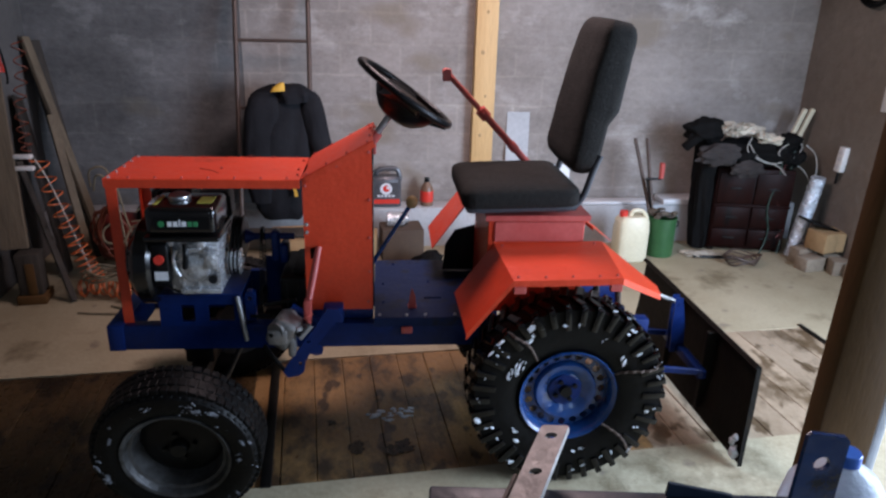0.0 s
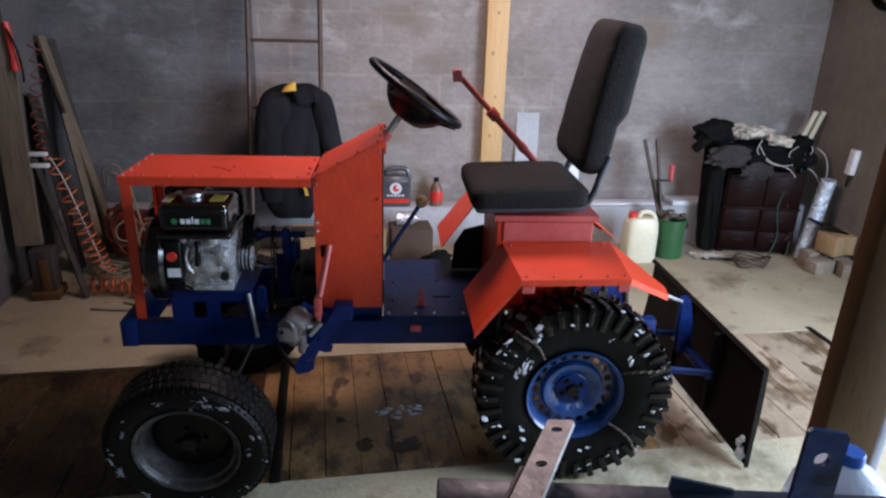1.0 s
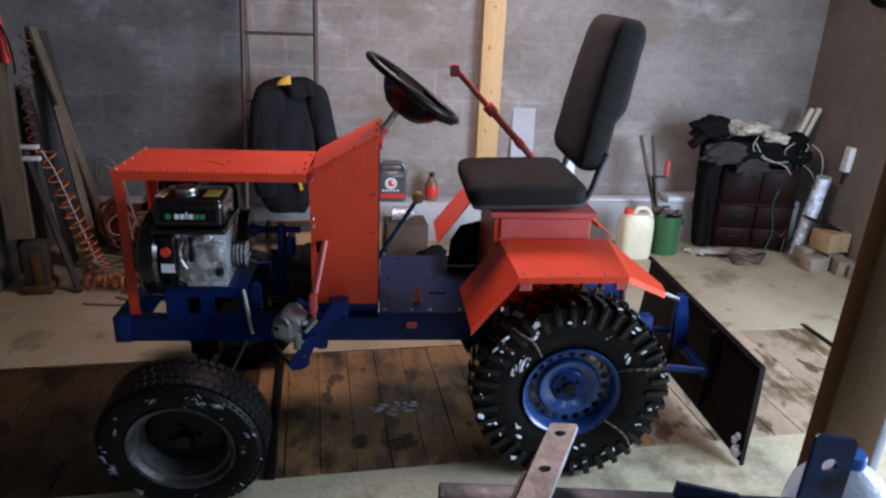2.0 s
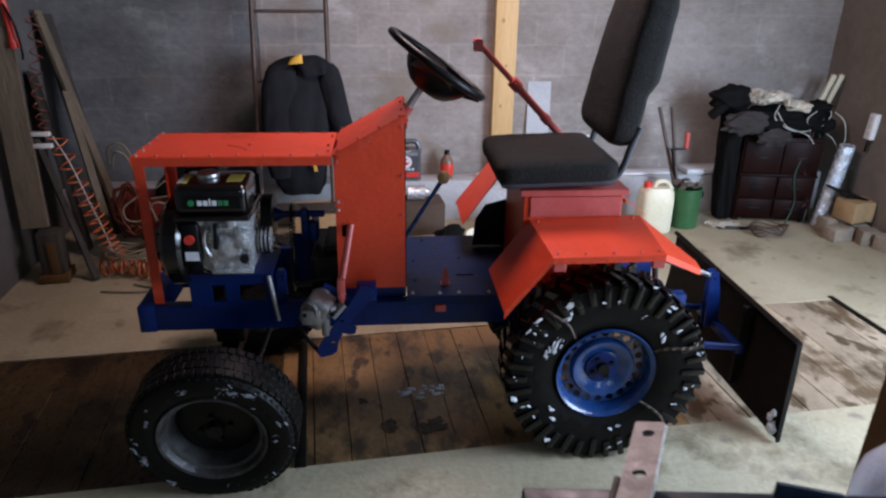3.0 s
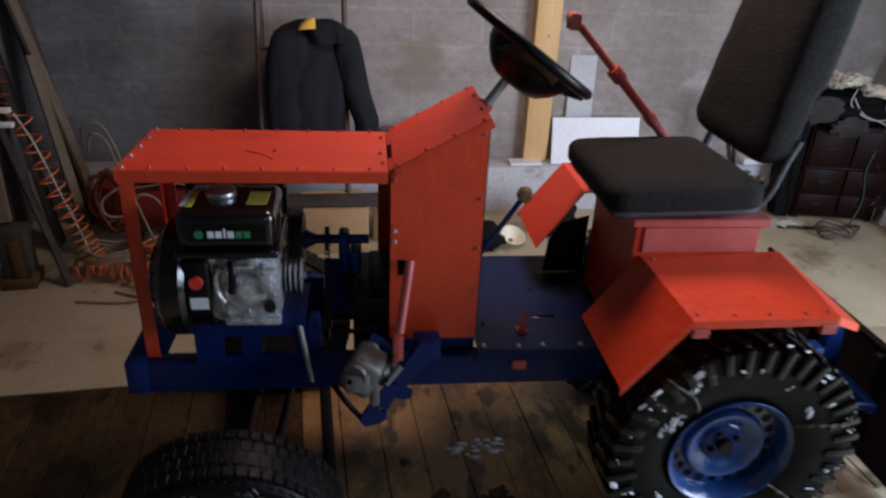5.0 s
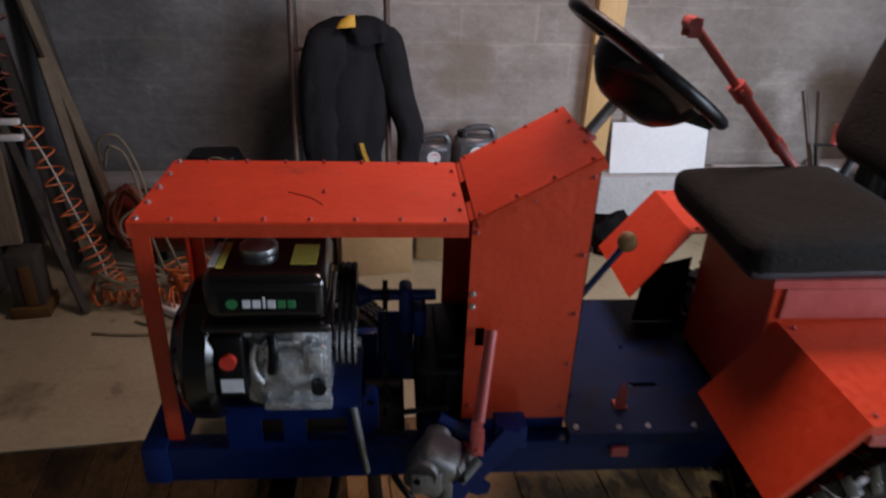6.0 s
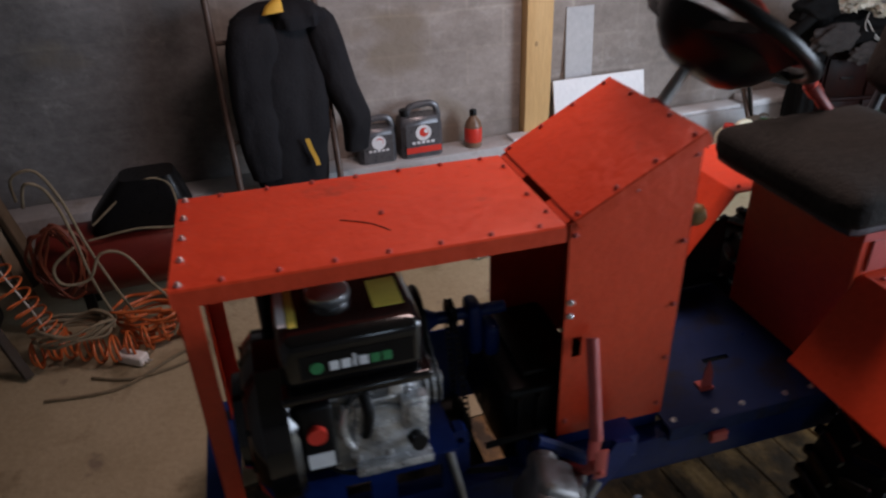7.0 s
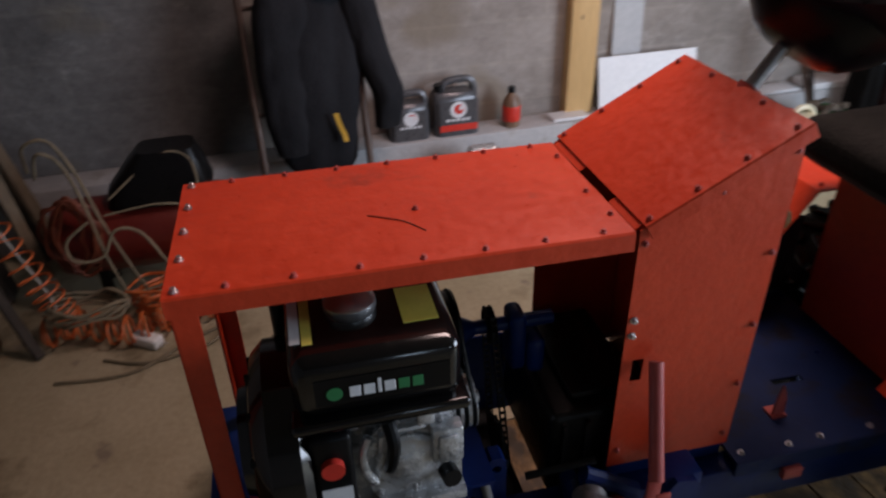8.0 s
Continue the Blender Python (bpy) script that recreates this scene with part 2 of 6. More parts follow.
    rubble=surf("pale_brick", (0.20, 0.155, 0.11), (0.34, 0.28, 0.21), 8, 0.9, bump=0.3, fine=40, vary=0.2),
    junk=surf("dark_scrap", (0.05, 0.04, 0.03), (0.13, 0.10, 0.07), 12, 0.8, bump=0.3, vary=0.4),
    foil=surf("foil_wrap", (0.66, 0.76, 0.88), (0.80, 0.88, 0.97), 10, 0.25, 0.55, bump=0.9, fine=26),
    slush=surf("grey_slush", (0.07, 0.073, 0.08), (0.26, 0.275, 0.31), 60, 0.45, bump=0.4, fine=80),
    olive=surf("dark_orange_hose", (0.11, 0.022, 0.010), (0.18, 0.040, 0.016), 10, 0.5),
    amber=surf("brown_plastic", (0.14, 0.075, 0.045), (0.24, 0.15, 0.10), 9, 0.35),
    beamblue=surf("worn_grey_blue_paint", (0.010, 0.018, 0.036), (0.022, 0.034, 0.058), 8, 0.38, bump=0.1, fine=50, dirt=(0.03, 0.028, 0.026), dirt_at=0.6, dirt_scale=9),
    snow=surf("dirty_snow", (0.70, 0.73, 0.78), (0.82, 0.85, 0.88), 30, 0.7, bump=0.4, fine=80),
    brass=surf("wooden_knob", (0.42, 0.25, 0.10), (0.55, 0.35, 0.16), 20, 0.4),
    cable_w=surf("white_cable", (0.50, 0.48, 0.44), (0.62, 0.60, 0.55), 20, 0.5),
    cable_r=surf("red_cable", (0.09, 0.018, 0.016), (0.14, 0.03, 0.026), 20, 0.6),
    cable_g=surf("green_cable", (0.012, 0.035, 0.026), (0.022, 0.055, 0.04), 20, 0.5),
    bluecap=surf("blue_cap", (0.02, 0.10, 0.42), (0.03, 0.14, 0.52), 10, 0.35),
)


def clear_plastic(name, tint, rough):
    m = bpy.data.materials.new(name)
    m.use_nodes = True
    b = m.node_tree.nodes["Principled BSDF"]
    b.inputs["Base Color"].default_value = (*tint, 1)
    b.inputs["Roughness"].default_value = rough
    b.inputs["Transmission Weight"].default_value = 0.35
    b.inputs["IOR"].default_value = 1.2
    n = m.node_tree.nodes.new("ShaderNodeTexNoise")
    n.inputs["Scale"].default_value = 20
    bp = m.node_tree.nodes.new("ShaderNodeBump")
    bp.inputs["Strength"].default_value, bp.inputs["Distance"].default_value = 0.2, 0.01
    m.node_tree.links.new(n.outputs["Fac"], bp.inputs["Height"])
    m.node_tree.links.new(bp.outputs["Normal"], b.inputs["Normal"])
    return m


M["jug"] = clear_plastic("frosted_bottle", (0.80, 0.86, 0.94), 0.22)


# ---- mesh tools ----
def box(bm, x0, x1, y0, y1, z0, z1, bevel=0.0, seg=2, m=None):
    r = bmesh.ops.create_cube(bm, size=1.0)
    vs = r["verts"]
    for v in vs:
        v.co = Vector(((x0 + x1) / 2 + v.co.x * (x1 - x0), (y0 + y1) / 2 + v.co.y * (y1 - y0), (z0 + z1) / 2 + v.co.z * (z1 - z0)))
    if bevel:
        es = list({e for v in vs for e in v.link_edges})
        out = bmesh.ops.bevel(bm, geom=es + vs, offset=bevel, segments=seg, affect="EDGES", profile=0.5)
        vs = list({v for f in out["faces"] for v in f.verts} | {v for v in vs if v.is_valid})
    if m is not None:
        bmesh.ops.transform(bm, matrix=m, verts=vs)
    return vs


def rod(bm, p, q, r, n=12, r2=None, caps=True):
    p, q = Vector(p), Vector(q)
    d = q - p
    m = Matrix.Translation((p + q) / 2) @ d.to_track_quat("Z", "Y").to_matrix().to_4x4()
    return bmesh.ops.create_cone(bm, cap_ends=caps, segments=n, radius1=r, radius2=r if r2 is None else r2, depth=d.length, matrix=m)["verts"]


def lathe(bm, profile, n=32, m=None, closed=False):
    """Turns (radius, height) pairs round the local z axis."""
    rings = []
    for r, h in profile:
        rings.append([bm.verts.new((r * math.cos(2 * math.pi * i / n), r * math.sin(2 * math.pi * i / n), h)) for i in range(n)])
    pairs = list(zip(rings, rings[1:])) + ([(rings[-1], rings[0])] if closed else [])
    for a, b in pairs:
        for i in range(n):
            bm.faces.new((a[i], a[(i + 1) % n], b[(i + 1) % n], b[i]))
    if not closed:
        bm.faces.new(rings[0][::-1])
        bm.faces.new(rings[-1])
    vs = [v for ring in rings for v in ring]
    if m is not None:
        bmesh.ops.transform(bm, matrix=m, verts=vs)
    return vs


def smooth_path(pts, k=6):
    pts = [Vector(p) for p in pts]
    out = []
    for i in range(len(pts) - 1):
        a, b, c, d = pts[max(i - 1, 0)], pts[i], pts[i + 1], pts[min(i + 2, len(pts) - 1)]
        for j in range(k):
            t = j / k
            out.append(0.5 * ((2 * b) + (c - a) * t + (2 * a - 5 * b + 4 * c - d) * t * t + (3 * b - a - 3 * c + d) * t ** 3))
    return out + [pts[-1]]


def tube(bm, pts, r, n=8, k=6):
    """A round tube along a smooth way through pts."""
    pts = smooth_path(pts, k) if k else [Vector(p) for p in pts]
    side = None
    rings = []
    for i, p in enumerate(pts):
        d = (pts[min(i + 1, len(pts) - 1)] - pts[max(i - 1, 0)]).normalized()
        if side is None:
            side = d.orthogonal().normalized()
        side = (side - d * side.dot(d))
        side = side.normalized() if side.length > 1e-6 else d.orthogonal().normalized()
        up = d.cross(side)
        rings.append([bm.verts.new(p + (side * math.cos(2 * math.pi * j / n) + up * math.sin(2 * math.pi * j / n)) * r) for j in range(n)])
    for a, b in zip(rings, rings[1:]):
        for j in range(n):
            bm.faces.new((a[j], a[(j + 1) % n], b[(j + 1) % n], b[j]))
    bm.faces.new(rings[0][::-1])
    bm.faces.new(rings[-1])


def sheet(bm, outline, holes, thick, m):
    """A flat plate with holes: outlines in its own x and y, thick along its z, set by m."""
    loops = []
    for pts in [outline] + list(holes):
        vs = [bm.verts.new((x, y, 0)) for x, y in pts]
        loops += [bm.edges.new((vs[i], vs[(i + 1) % len(vs)])) for i in range(len(vs))]
    fs = [g for g in bmesh.ops.triangle_fill(bm, use_beauty=True, use_dissolve=False, edges=loops)["geom"] if isinstance(g, bmesh.types.BMFace)]
    bmesh.ops.recalc_face_normals(bm, faces=fs)
    ex = bmesh.ops.extrude_face_region(bm, geom=fs)["geom"]
    top = [g for g in ex if isinstance(g, bmesh.types.BMVert)]
    for v in top:
        v.co.z += thick
    vs = list(set(top) | {v for e in loops if e.is_valid for v in e.verts})
    bmesh.ops.transform(bm, matrix=m, verts=vs)
    return vs


def ring_pts(x, y, r, n=14):
    return [(x + r * math.cos(2 * math.pi * i / n), y + r * math.sin(2 * math.pi * i / n)) for i in range(n)]


def quad_plate(bm, a, b, c, d, thick):
    """A plate through four corners, thickened to its back."""
    a, b, c, d = map(Vector, (a, b, c, d))
    nrm = (b - a).cross(d - a).normalized() * thick
    top = [bm.verts.new(p) for p in (a, b, c, d)]
    bot = [bm.verts.new(p - nrm) for p in (a, b, c, d)]
    bm.faces.new(top)
    bm.faces.new(bot[::-1])
    for i in range(4):
        j = (i + 1) % 4
        bm.faces.new((top[j], top[i], bot[i], bot[j]))


def blob(bm, centre, size, sub=2, rough=0.25, freq=2.0, seed=0.0):
    vs = bmesh.ops.create_icosphere(bm, subdivisions=sub, radius=1.0)["verts"]
    for v in vs:
        k = 1 + rough * noise.noise(v.co * freq + Vector((seed, seed * 1.7, -seed)))
        v.co = Vector((centre[0] + v.co.x * k * size[0], centre[1] + v.co.y * k * size[1], centre[2] + v.co.z * k * size[2]))
    return vs


def loft(bm, loops, caps=True):
    rings = [[bm.verts.new(p) for p in loop] for loop in loops]
    n = len(rings[0])
    for a, b in zip(rings, rings[1:]):
        for i in range(n):
            bm.faces.new((a[i], a[(i + 1) % n], b[(i + 1) % n], b[i]))
    if caps:
        bm.faces.new(rings[0][::-1])
        bm.faces.new(rings[-1])


def mesh_of(name, bm, material, smooth=35):
    bmesh.ops.recalc_face_normals(bm, faces=bm.faces)
    me = bpy.data.meshes.new(name)
    bm.to_mesh(me)
    bm.free()
    me.materials.append(material)
    if smooth:
        me.shade_smooth()
        me.set_sharp_from_angle(angle=radians(smooth))
    return me


def part(name, bm, material, parent, label="", smooth=35):
    ob = new(name, mesh_of(name, bm, material, smooth))
    ob.parent = parent
    return tagged(ob, label)


def repeat(name, me, parent, m, label=""):
    ob = new(name, me)
    ob.parent = parent
    ob.matrix_basis = m
    return tagged(ob, label)


def thing(name, m, label, category, group="", kind=""):
    ob = new(name)
    ob.empty_display_size = 0.1
    ob.matrix_world = m
    return tagged(ob, label, category, group, kind)


def single(name, bm, material, label, category, group="", kind="", smooth=35):
    return tagged(new(name, mesh_of(name, bm, material, smooth)), label, category, group, kind)


def B():
    return bmesh.new()


# ---- the garage ----
XL, XR, YB, YF, ZC = -1.05, 4.30, 5.30, -1.40, 2.70
bm = B()
box(bm, 0.262, XR + 0.25, YB, YB + 0.25, -0.3, ZC)
single("wall_back", bm, M["wall"], "grey rough plastered back wall with pale trowel marks", "wall", kind="structure")
# left of the ladder the wall's colour also holds the corner's shade
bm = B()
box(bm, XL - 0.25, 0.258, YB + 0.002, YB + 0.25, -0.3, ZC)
single("wall_back", bm, M["cement"], "cement stretch of the back wall, darkened with the corner's shade", "wall", kind="structure")
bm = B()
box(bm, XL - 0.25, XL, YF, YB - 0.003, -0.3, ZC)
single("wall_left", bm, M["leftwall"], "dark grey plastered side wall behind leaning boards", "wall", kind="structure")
bm = B()
sheet(bm, [(YF, -0.3), (YB - 0.003, -0.3), (YB - 0.003, ZC), (YF, ZC)], [[(0.7, 0.0), (2.8, 0.0), (2.8, 2.3), (0.7, 2.3)]], 0.25, pose(XR, 0, 0, 90, 0, 90))
single("wall_right", bm, M["sidewall"], "grey-brown plastered side wall with an open gateway", "wall", kind="structure", smooth=0)
# openings cut for the two assumed windows
bm = B()
sheet(bm, [(XL - 0.25, -0.3), (XR + 0.25, -0.3), (XR + 0.25, ZC), (XL - 0.25, ZC)], [[(x0 - 0.28, 1.52), (x0 + 0.28, 1.52), (x0 + 0.28, 2.08), (x0 - 0.28, 2.08)] for x0 in (1.1, 3.0)], 0.25, pose(0, YF - 0.003, 0, 90))
single("wall_front", bm, M["wall"], "unseen grey plastered front wall with two assumed window openings", "wall", kind="structure", smooth=0)
bm = B()
box(bm, XL - 0.25, XR + 0.25, YF - 0.25, YB + 0.25, ZC + 0.003, ZC + 0.15)
single("ceiling", bm, M["ceiling"], "plain board ceiling", "ceiling", kind="structure")
# the foundation stands out from the wall as a ledge
bm = B()
box(bm, XL + 0.003, XR - 0.003, 5.12, YB - 0.003, -0.2, 0.285, 0.008)
single("trim", bm, M["foot"], "pale concrete foundation ledge along the wall", "ledge", kind="structure")
bm = B()
box(bm, 3.235, 3.56, 5.115, 5.285, 0.288, 0.325, 0.004)
single("white_plank", bm, M["whiteboard"], "short white painted plank lying on the ledge", "plank")
bm = B()
box(bm, 2.62, 3.17, 5.14, 5.26, 0.288, 0.305, 0.003)
single("pale_batten", bm, M["whiteboard"], "thin white batten lying on the ledge", "batten")


def near_y(x):
    return 2.565 + 0.054 * x


def far_y(x):
    return 3.50 + 0.048 * x


PX0, PX1 = -0.98, 3.46
bm = B()
sheet(bm, [(-40, -40), (40, -40), (40, 40), (-40, 40)], [[(PX0, near_y(PX0)), (PX1, near_y(PX1)), (PX1, far_y(PX1)), (PX0, far_y(PX0))]], -0.3, Matrix())
floor = single("floor", bm, M["floor"], "pale worn concrete floor with damp stains", "floor", kind="structure", smooth=0)
bm = B()
box(bm, PX0 - 0.1, PX1 + 0.1, near_y(PX0) - 0.1, far_y(PX1) + 0.1, -0.36, -0.305)
single("pit_floor", bm, M["pit"], "dark soil under the planks", "ground", kind="structure")

# ---- the tractor: x along it from the bonnet's front edge, y across it, z up ----
tractor = thing("mini_tractor", pose(0.115, 2.857, 0, 0, 0, -2.8), "home-built orange-red and dark blue mini tractor standing on planks", "tractor")
W = 0.345

def shell(b_m, rows, thick):
    """A bent sheet through rows of points, thickened downwards."""
    grid = [[b_m.verts.new(p) for p in row] for row in rows]
    fs = []
    for a, c in zip(grid, grid[1:]):
        for i in range(len(a) - 1):
            fs.append(b_m.faces.new((a[i], a[i + 1], c[i + 1], c[i])))
    bmesh.ops.recalc_face_normals(b_m, faces=fs)
    if sum(f.normal.z for f in fs) < 0:
        bmesh.ops.reverse_faces(b_m, faces=fs)
    bmesh.ops.solidify(b_m, geom=fs, thickness=thick)


def make_bolt(r, h, material):
    b = B()
    lathe(b, [(r * 1.6, 0), (r * 1.6, h * 0.25), (r, h * 0.3), (r, h * 0.9), (r * 0.8, h)], 8)
    return mesh_of("bolt", b, material)


bolt_red = make_bolt(0.0036, 0.006, M["pink"])
bolt_blue = make_bolt(0.0042, 0.006, M["blue"])
bolt_zinc = make_bolt(0.0042, 0.007, M["zinc"])

# chassis rails
for v0 in (-0.03, W - 0.02):
    bm = B()
    box(bm, -0.05, 1.95, v0, v0 + 0.05, 0.46, 0.555, 0.004)
    part("chassis_rail", bm, M["blue"], tractor)
bm = B()
box(bm, -0.053, 0.005, -0.033, W + 0.033, 0.457, 0.558, 0.004)
part("front_beam", bm, M["blue"], tractor)
bm = B()
box(bm, 1.55, 1.64, -0.02, W + 0.02, 0.29, 0.45, 0.02, 3)
rod(bm, (1.593, -0.2, 0.36), (1.593, W + 0.2, 0.36), 0.035, 16)
part("rear_axle", bm, M["dark"], tractor)
bm = B()
box(bm, 0.19, 0.26, -0.26, W + 0.26, 0.27, 0.33, 0.008)
box(bm, 0.17, 0.28, 0.10, 0.245, 0.33, 0.46, 0.01)
part("front_axle", bm, M["dark"], tractor)
for v0 in (-0.27, W + 0.27):
    bm = B()
    rod(bm, (0.22, v0, 0.20), (0.22, v0, 0.42), 0.024, 14)
    rod(bm, (0.22, v0, 0.395), (0.22, v0, 0.43), 0.034, 14)
    part("kingpin", bm, M["dark"], tractor)
bm = B()
tube(bm, [(0.34, -0.24, 0.34), (0.36, 0.1, 0.35), (0.36, 0.3, 0.35), (0.34, W + 0.24, 0.34)], 0.012, 8)
part("tie_rod", bm, M["dark"], tractor)

# bonnet sheet with folded edges
bm = B()
shell(bm, [[(u0, v1, z1) for v1, z1 in ((-0.002, 1.060 if u0 > -0.004 else 1.066), (-0.001, 1.0885), (0.002, 1.0915), (W * 0.33, 1.0915), (W * 0.66, 1.0905), (W - 0.002, 1.0915), (W + 0.001, 1.0885), (W + 0.002, 1.060 if u0 > -0.004 else 1.066))]
           for u0 in (-0.005, -0.002, 0.15, 0.3, 0.45, 0.648)], 0.002)
bonnet = part("bonnet", bm, M["red"], tractor, "orange-red sheet bonnet", smooth=0)
for i in range(7):
    for v0 in (0.012, W - 0.012):
        repeat("bolt", bolt_red, bonnet, pose(0.075 + i * 0.088, v0, 1.0915))
for i in range(5):
    repeat("bolt", bolt_zinc, bonnet, pose(0.010, 0.015 + i * (W - 0.03) / 4, 1.0915))
for u0, v0 in ((0.635, 0.06), (0.635, 0.28), (0.63, 0.14), (0.355, 0.155)):
    repeat("bolt", bolt_red, bonnet, pose(u0, v0, 1.0915))
bm = B()
tube(bm, [(0.28, 0.152, 1.0918), (0.329, 0.121, 1.0918), (0.357, 0.084, 1.0918)], 0.0012, 5)
part("scratch", bm, M["dark"], bonnet, "thin dark scratch in the paint")
# bonnet posts of angle iron
for v0, s in ((0.0, 1), (W, -1)):
    bm = B()
    box(bm, 0.0, 0.035, v0, v0 + s * 0.004, 0.555, 1.086)
    box(bm, 0.0, 0.004, v0, v0 + s * 0.035, 0.555, 1.086)
    part("bonnet_post", bm, M["red"], tractor, smooth=0)
bm = B()
box(bm, 0.0, 0.03, 0.036, W - 0.036, 1.05, 1.054)
box(bm, 0.0, 0.004, 0.036, W - 0.036, 1.03, 1.05)
part("bonnet_frame", bm, M["red"], tractor, smooth=0)

# cowl: two side sheets, a back sheet and a sloping lid
side = [(0.655, 0.60), (0.895, 0.60), (0.895, 1.225), (0.655, 1.092)]
for v0, cut in ((0.0, [[(0.674, 0.800), (0.694, 0.800), (0.694, 0.846), (0.674, 0.846)]]), (W - 0.002, [])):
    bm = B()
    sheet(bm, side if cut else [(0.628, 0.60), (0.895, 0.60), (0.895, 1.225), (0.655, 1.092), (0.628, 1.055)], cut, -0.002 if cut else 0.002, pose(0, v0, 0, 90))
    cs = part("cowl_side", bm, M["red"], tractor, smooth=0)
    s = -1 if cut else 1
    vv = v0 - 0.0005 if cut else v0 + 0.0025
    for u0, z0 in ((0.67, 0.64), (0.665, 0.90), (0.665, 0.93), (0.665, 1.07), (0.88, 0.63), (0.885, 0.75), (0.885, 0.88), (0.885, 1.02), (0.885, 1.19), (0.775, 1.14)):
        repeat("bolt", bolt_red if z0 not in (0.90, 0.93) else bolt_zinc, cs, pose(u0, vv, z0, 90 if s < 0 else -90))
# hidden face, coloured dark so less red light bounces onto the seat box
bm = B()
box(bm, 0.8945, 0.8985, 0.003, W - 0.003, 0.60, 1.222)
part("cowl_back", bm, M["dark"], tractor, "unseen back sheet, kept dark against red bounce light", smooth=0)
bm = B()
lid = Matrix.Translation((0.655, 0, 1.094)) @ Euler((0, -math.atan2(0.133, 0.24), 0)).to_matrix().to_4x4()
shell(bm, [[lid @ Vector((u0, v1, z1)) for v1, z1 in ((-0.006, -0.022), (-0.005, 0.0005), (-0.003, 0.003), (W * 0.5, 0.003), (W + 0.003, 0.003), (W + 0.005, 0.0005), (W + 0.006, -0.022))]
           for u0 in (0.008, 0.09, 0.18, 0.279)], 0.002)
cl = part("cowl_lid", bm, M["red"], tractor, smooth=0)
for i in range(4):
    for v0 in (0.008, W - 0.008):
        repeat("bolt", bolt_red, cl, lid @ pose(0.02 + i * 0.08, v0, 0.003))
for v0 in (0.1, 0.24):
    repeat("bolt", bolt_red, cl, lid @ pose(0.268, v0, 0.003))
for v0, v1 in ((0.01, 0.10), (0.215, W - 0.01)):
    bm = B()
    box(bm, -0.006, 0.012, v0, v1, -0.006, -0.001, m=lid)
    part("cowl_hinge", bm, M["red"], tractor, smooth=0)

bm = B()
box(bm, 0.660, 0.897, 0.012, W - 0.012, 0.556, 0.599, 0.003, 1)
part("cowl_sill", bm, M["blue"], tractor, smooth=0)

# steering wheel and column
sw = pose(1.016, 0.172, 1.369) @ Euler((0, math.atan2(0.573, 0.82), 0)).to_matrix().to_4x4()
bm = B()
tube(bm, [(0.888, 0.172, 1.186), (0.985, 0.172, 1.325)], 0.0125, 14, 0)
part("steering_column", bm, M["steel"], tractor)
bm = B()
rod(bm, (0.872, 0.172, 1.165), (0.915, 0.172, 1.226), 0.021, 14)
box(bm, 0.897, 0.91, 0.14, 0.205, 1.15, 1.20, 0.003)
part("column_collar", bm, M["pink"], tractor)
bm = B()
n1, n2 = 48, 12
rings = []
for i in range(n1):
    a = 2 * math.pi * i / n1
    ring = []
    for j in range(n2):
        c = 2 * math.pi * j / n2
        rr = 0.190 + 0.0145 * math.cos(c) * (1 + 0.05 * math.cos(a * 24))
        ring.append(bm.verts.new((rr * math.cos(a), rr * math.sin(a), 0.0135 * math.sin(c))))
    rings.append(ring)
for i in range(n1):
    for j in range(n2):
        bm.faces.new((rings[i][j], rings[(i + 1) % n1][j], rings[(i + 1) % n1][(j + 1) % n2], rings[i][(j + 1) % n2]))
bmesh.ops.transform(bm, matrix=sw, verts=bm.verts)
wheel = part("steering_wheel", bm, M["black"], tractor, "worn black plastic steering wheel")
bm = B()
lathe(bm, [(0.100, -0.006), (0.122, -0.014), (0.116, -0.036), (0.098, -0.064), (0.072, -0.090), (0.050, -0.100), (0.030, -0.102)], 28, sw @ Matrix.Translation((0.018, 0, 0)) @ Matrix.Diagonal((1.05, 1.12, 1, 1)))
part("hub_pad", bm, M["black"], wheel)
for s in (-1, 1):
    bm = B()
    loft(bm, [[sw @ Vector((x * w, s * y, z + d)) for x, d in ((-1, -0.012), (1, -0.012), (1, 0.008), (-1, 0.008))]
              for y, w, z in ((0.05, 0.085, -0.04), (0.11, 0.075, -0.028), (0.16, 0.055, -0.01), (0.185, 0.05, 0.0))])
    part("spoke", bm, M["black"], wheel)
bm = B()
loft(bm, [[sw @ Vector((x, y * w, z + d)) for y, d in ((-1, -0.02), (1, -0.02), (1, 0.006), (-1, 0.006))]
          for x, w, z in ((0.03, 0.06, -0.05), (0.10, 0.05, -0.03), (0.186, 0.045, -0.002))])
part("spoke", bm, M["black"], wheel)

# engine on its blue cradle
bm = B()
for v0 in (-0.03, 0.165):
    sheet(bm, [(0.14, 0.556), (0.43, 0.556), (0.43, 0.685), (0.14, 0.685)],
          [[(0.215, 0.575), (0.262, 0.575), (0.262, 0.64), (0.215, 0.64)], [(0.31, 0.575), (0.40, 0.575), (0.40, 0.64), (0.31, 0.64)]], 0.006, pose(0, v0, 0, 90))
box(bm, 0.14, 0.43, -0.05, 0.17, 0.679, 0.687)
part("engine_cradle", bm, M["blue"], tractor, smooth=0)
eng = B()
box(eng, 0.195, 0.368, -0.028, 0.175, 0.668, 0.80, 0.012, 3)
box(eng, 0.205, 0.365, -0.02, 0.19, 0.79, 0.875, 0.01, 2)
engine = part("engine", eng, M["alu"], tractor, "small petrol engine with a grey cast crankcase")
engine.location = (0, -0.022, 0.020)
bm = B()
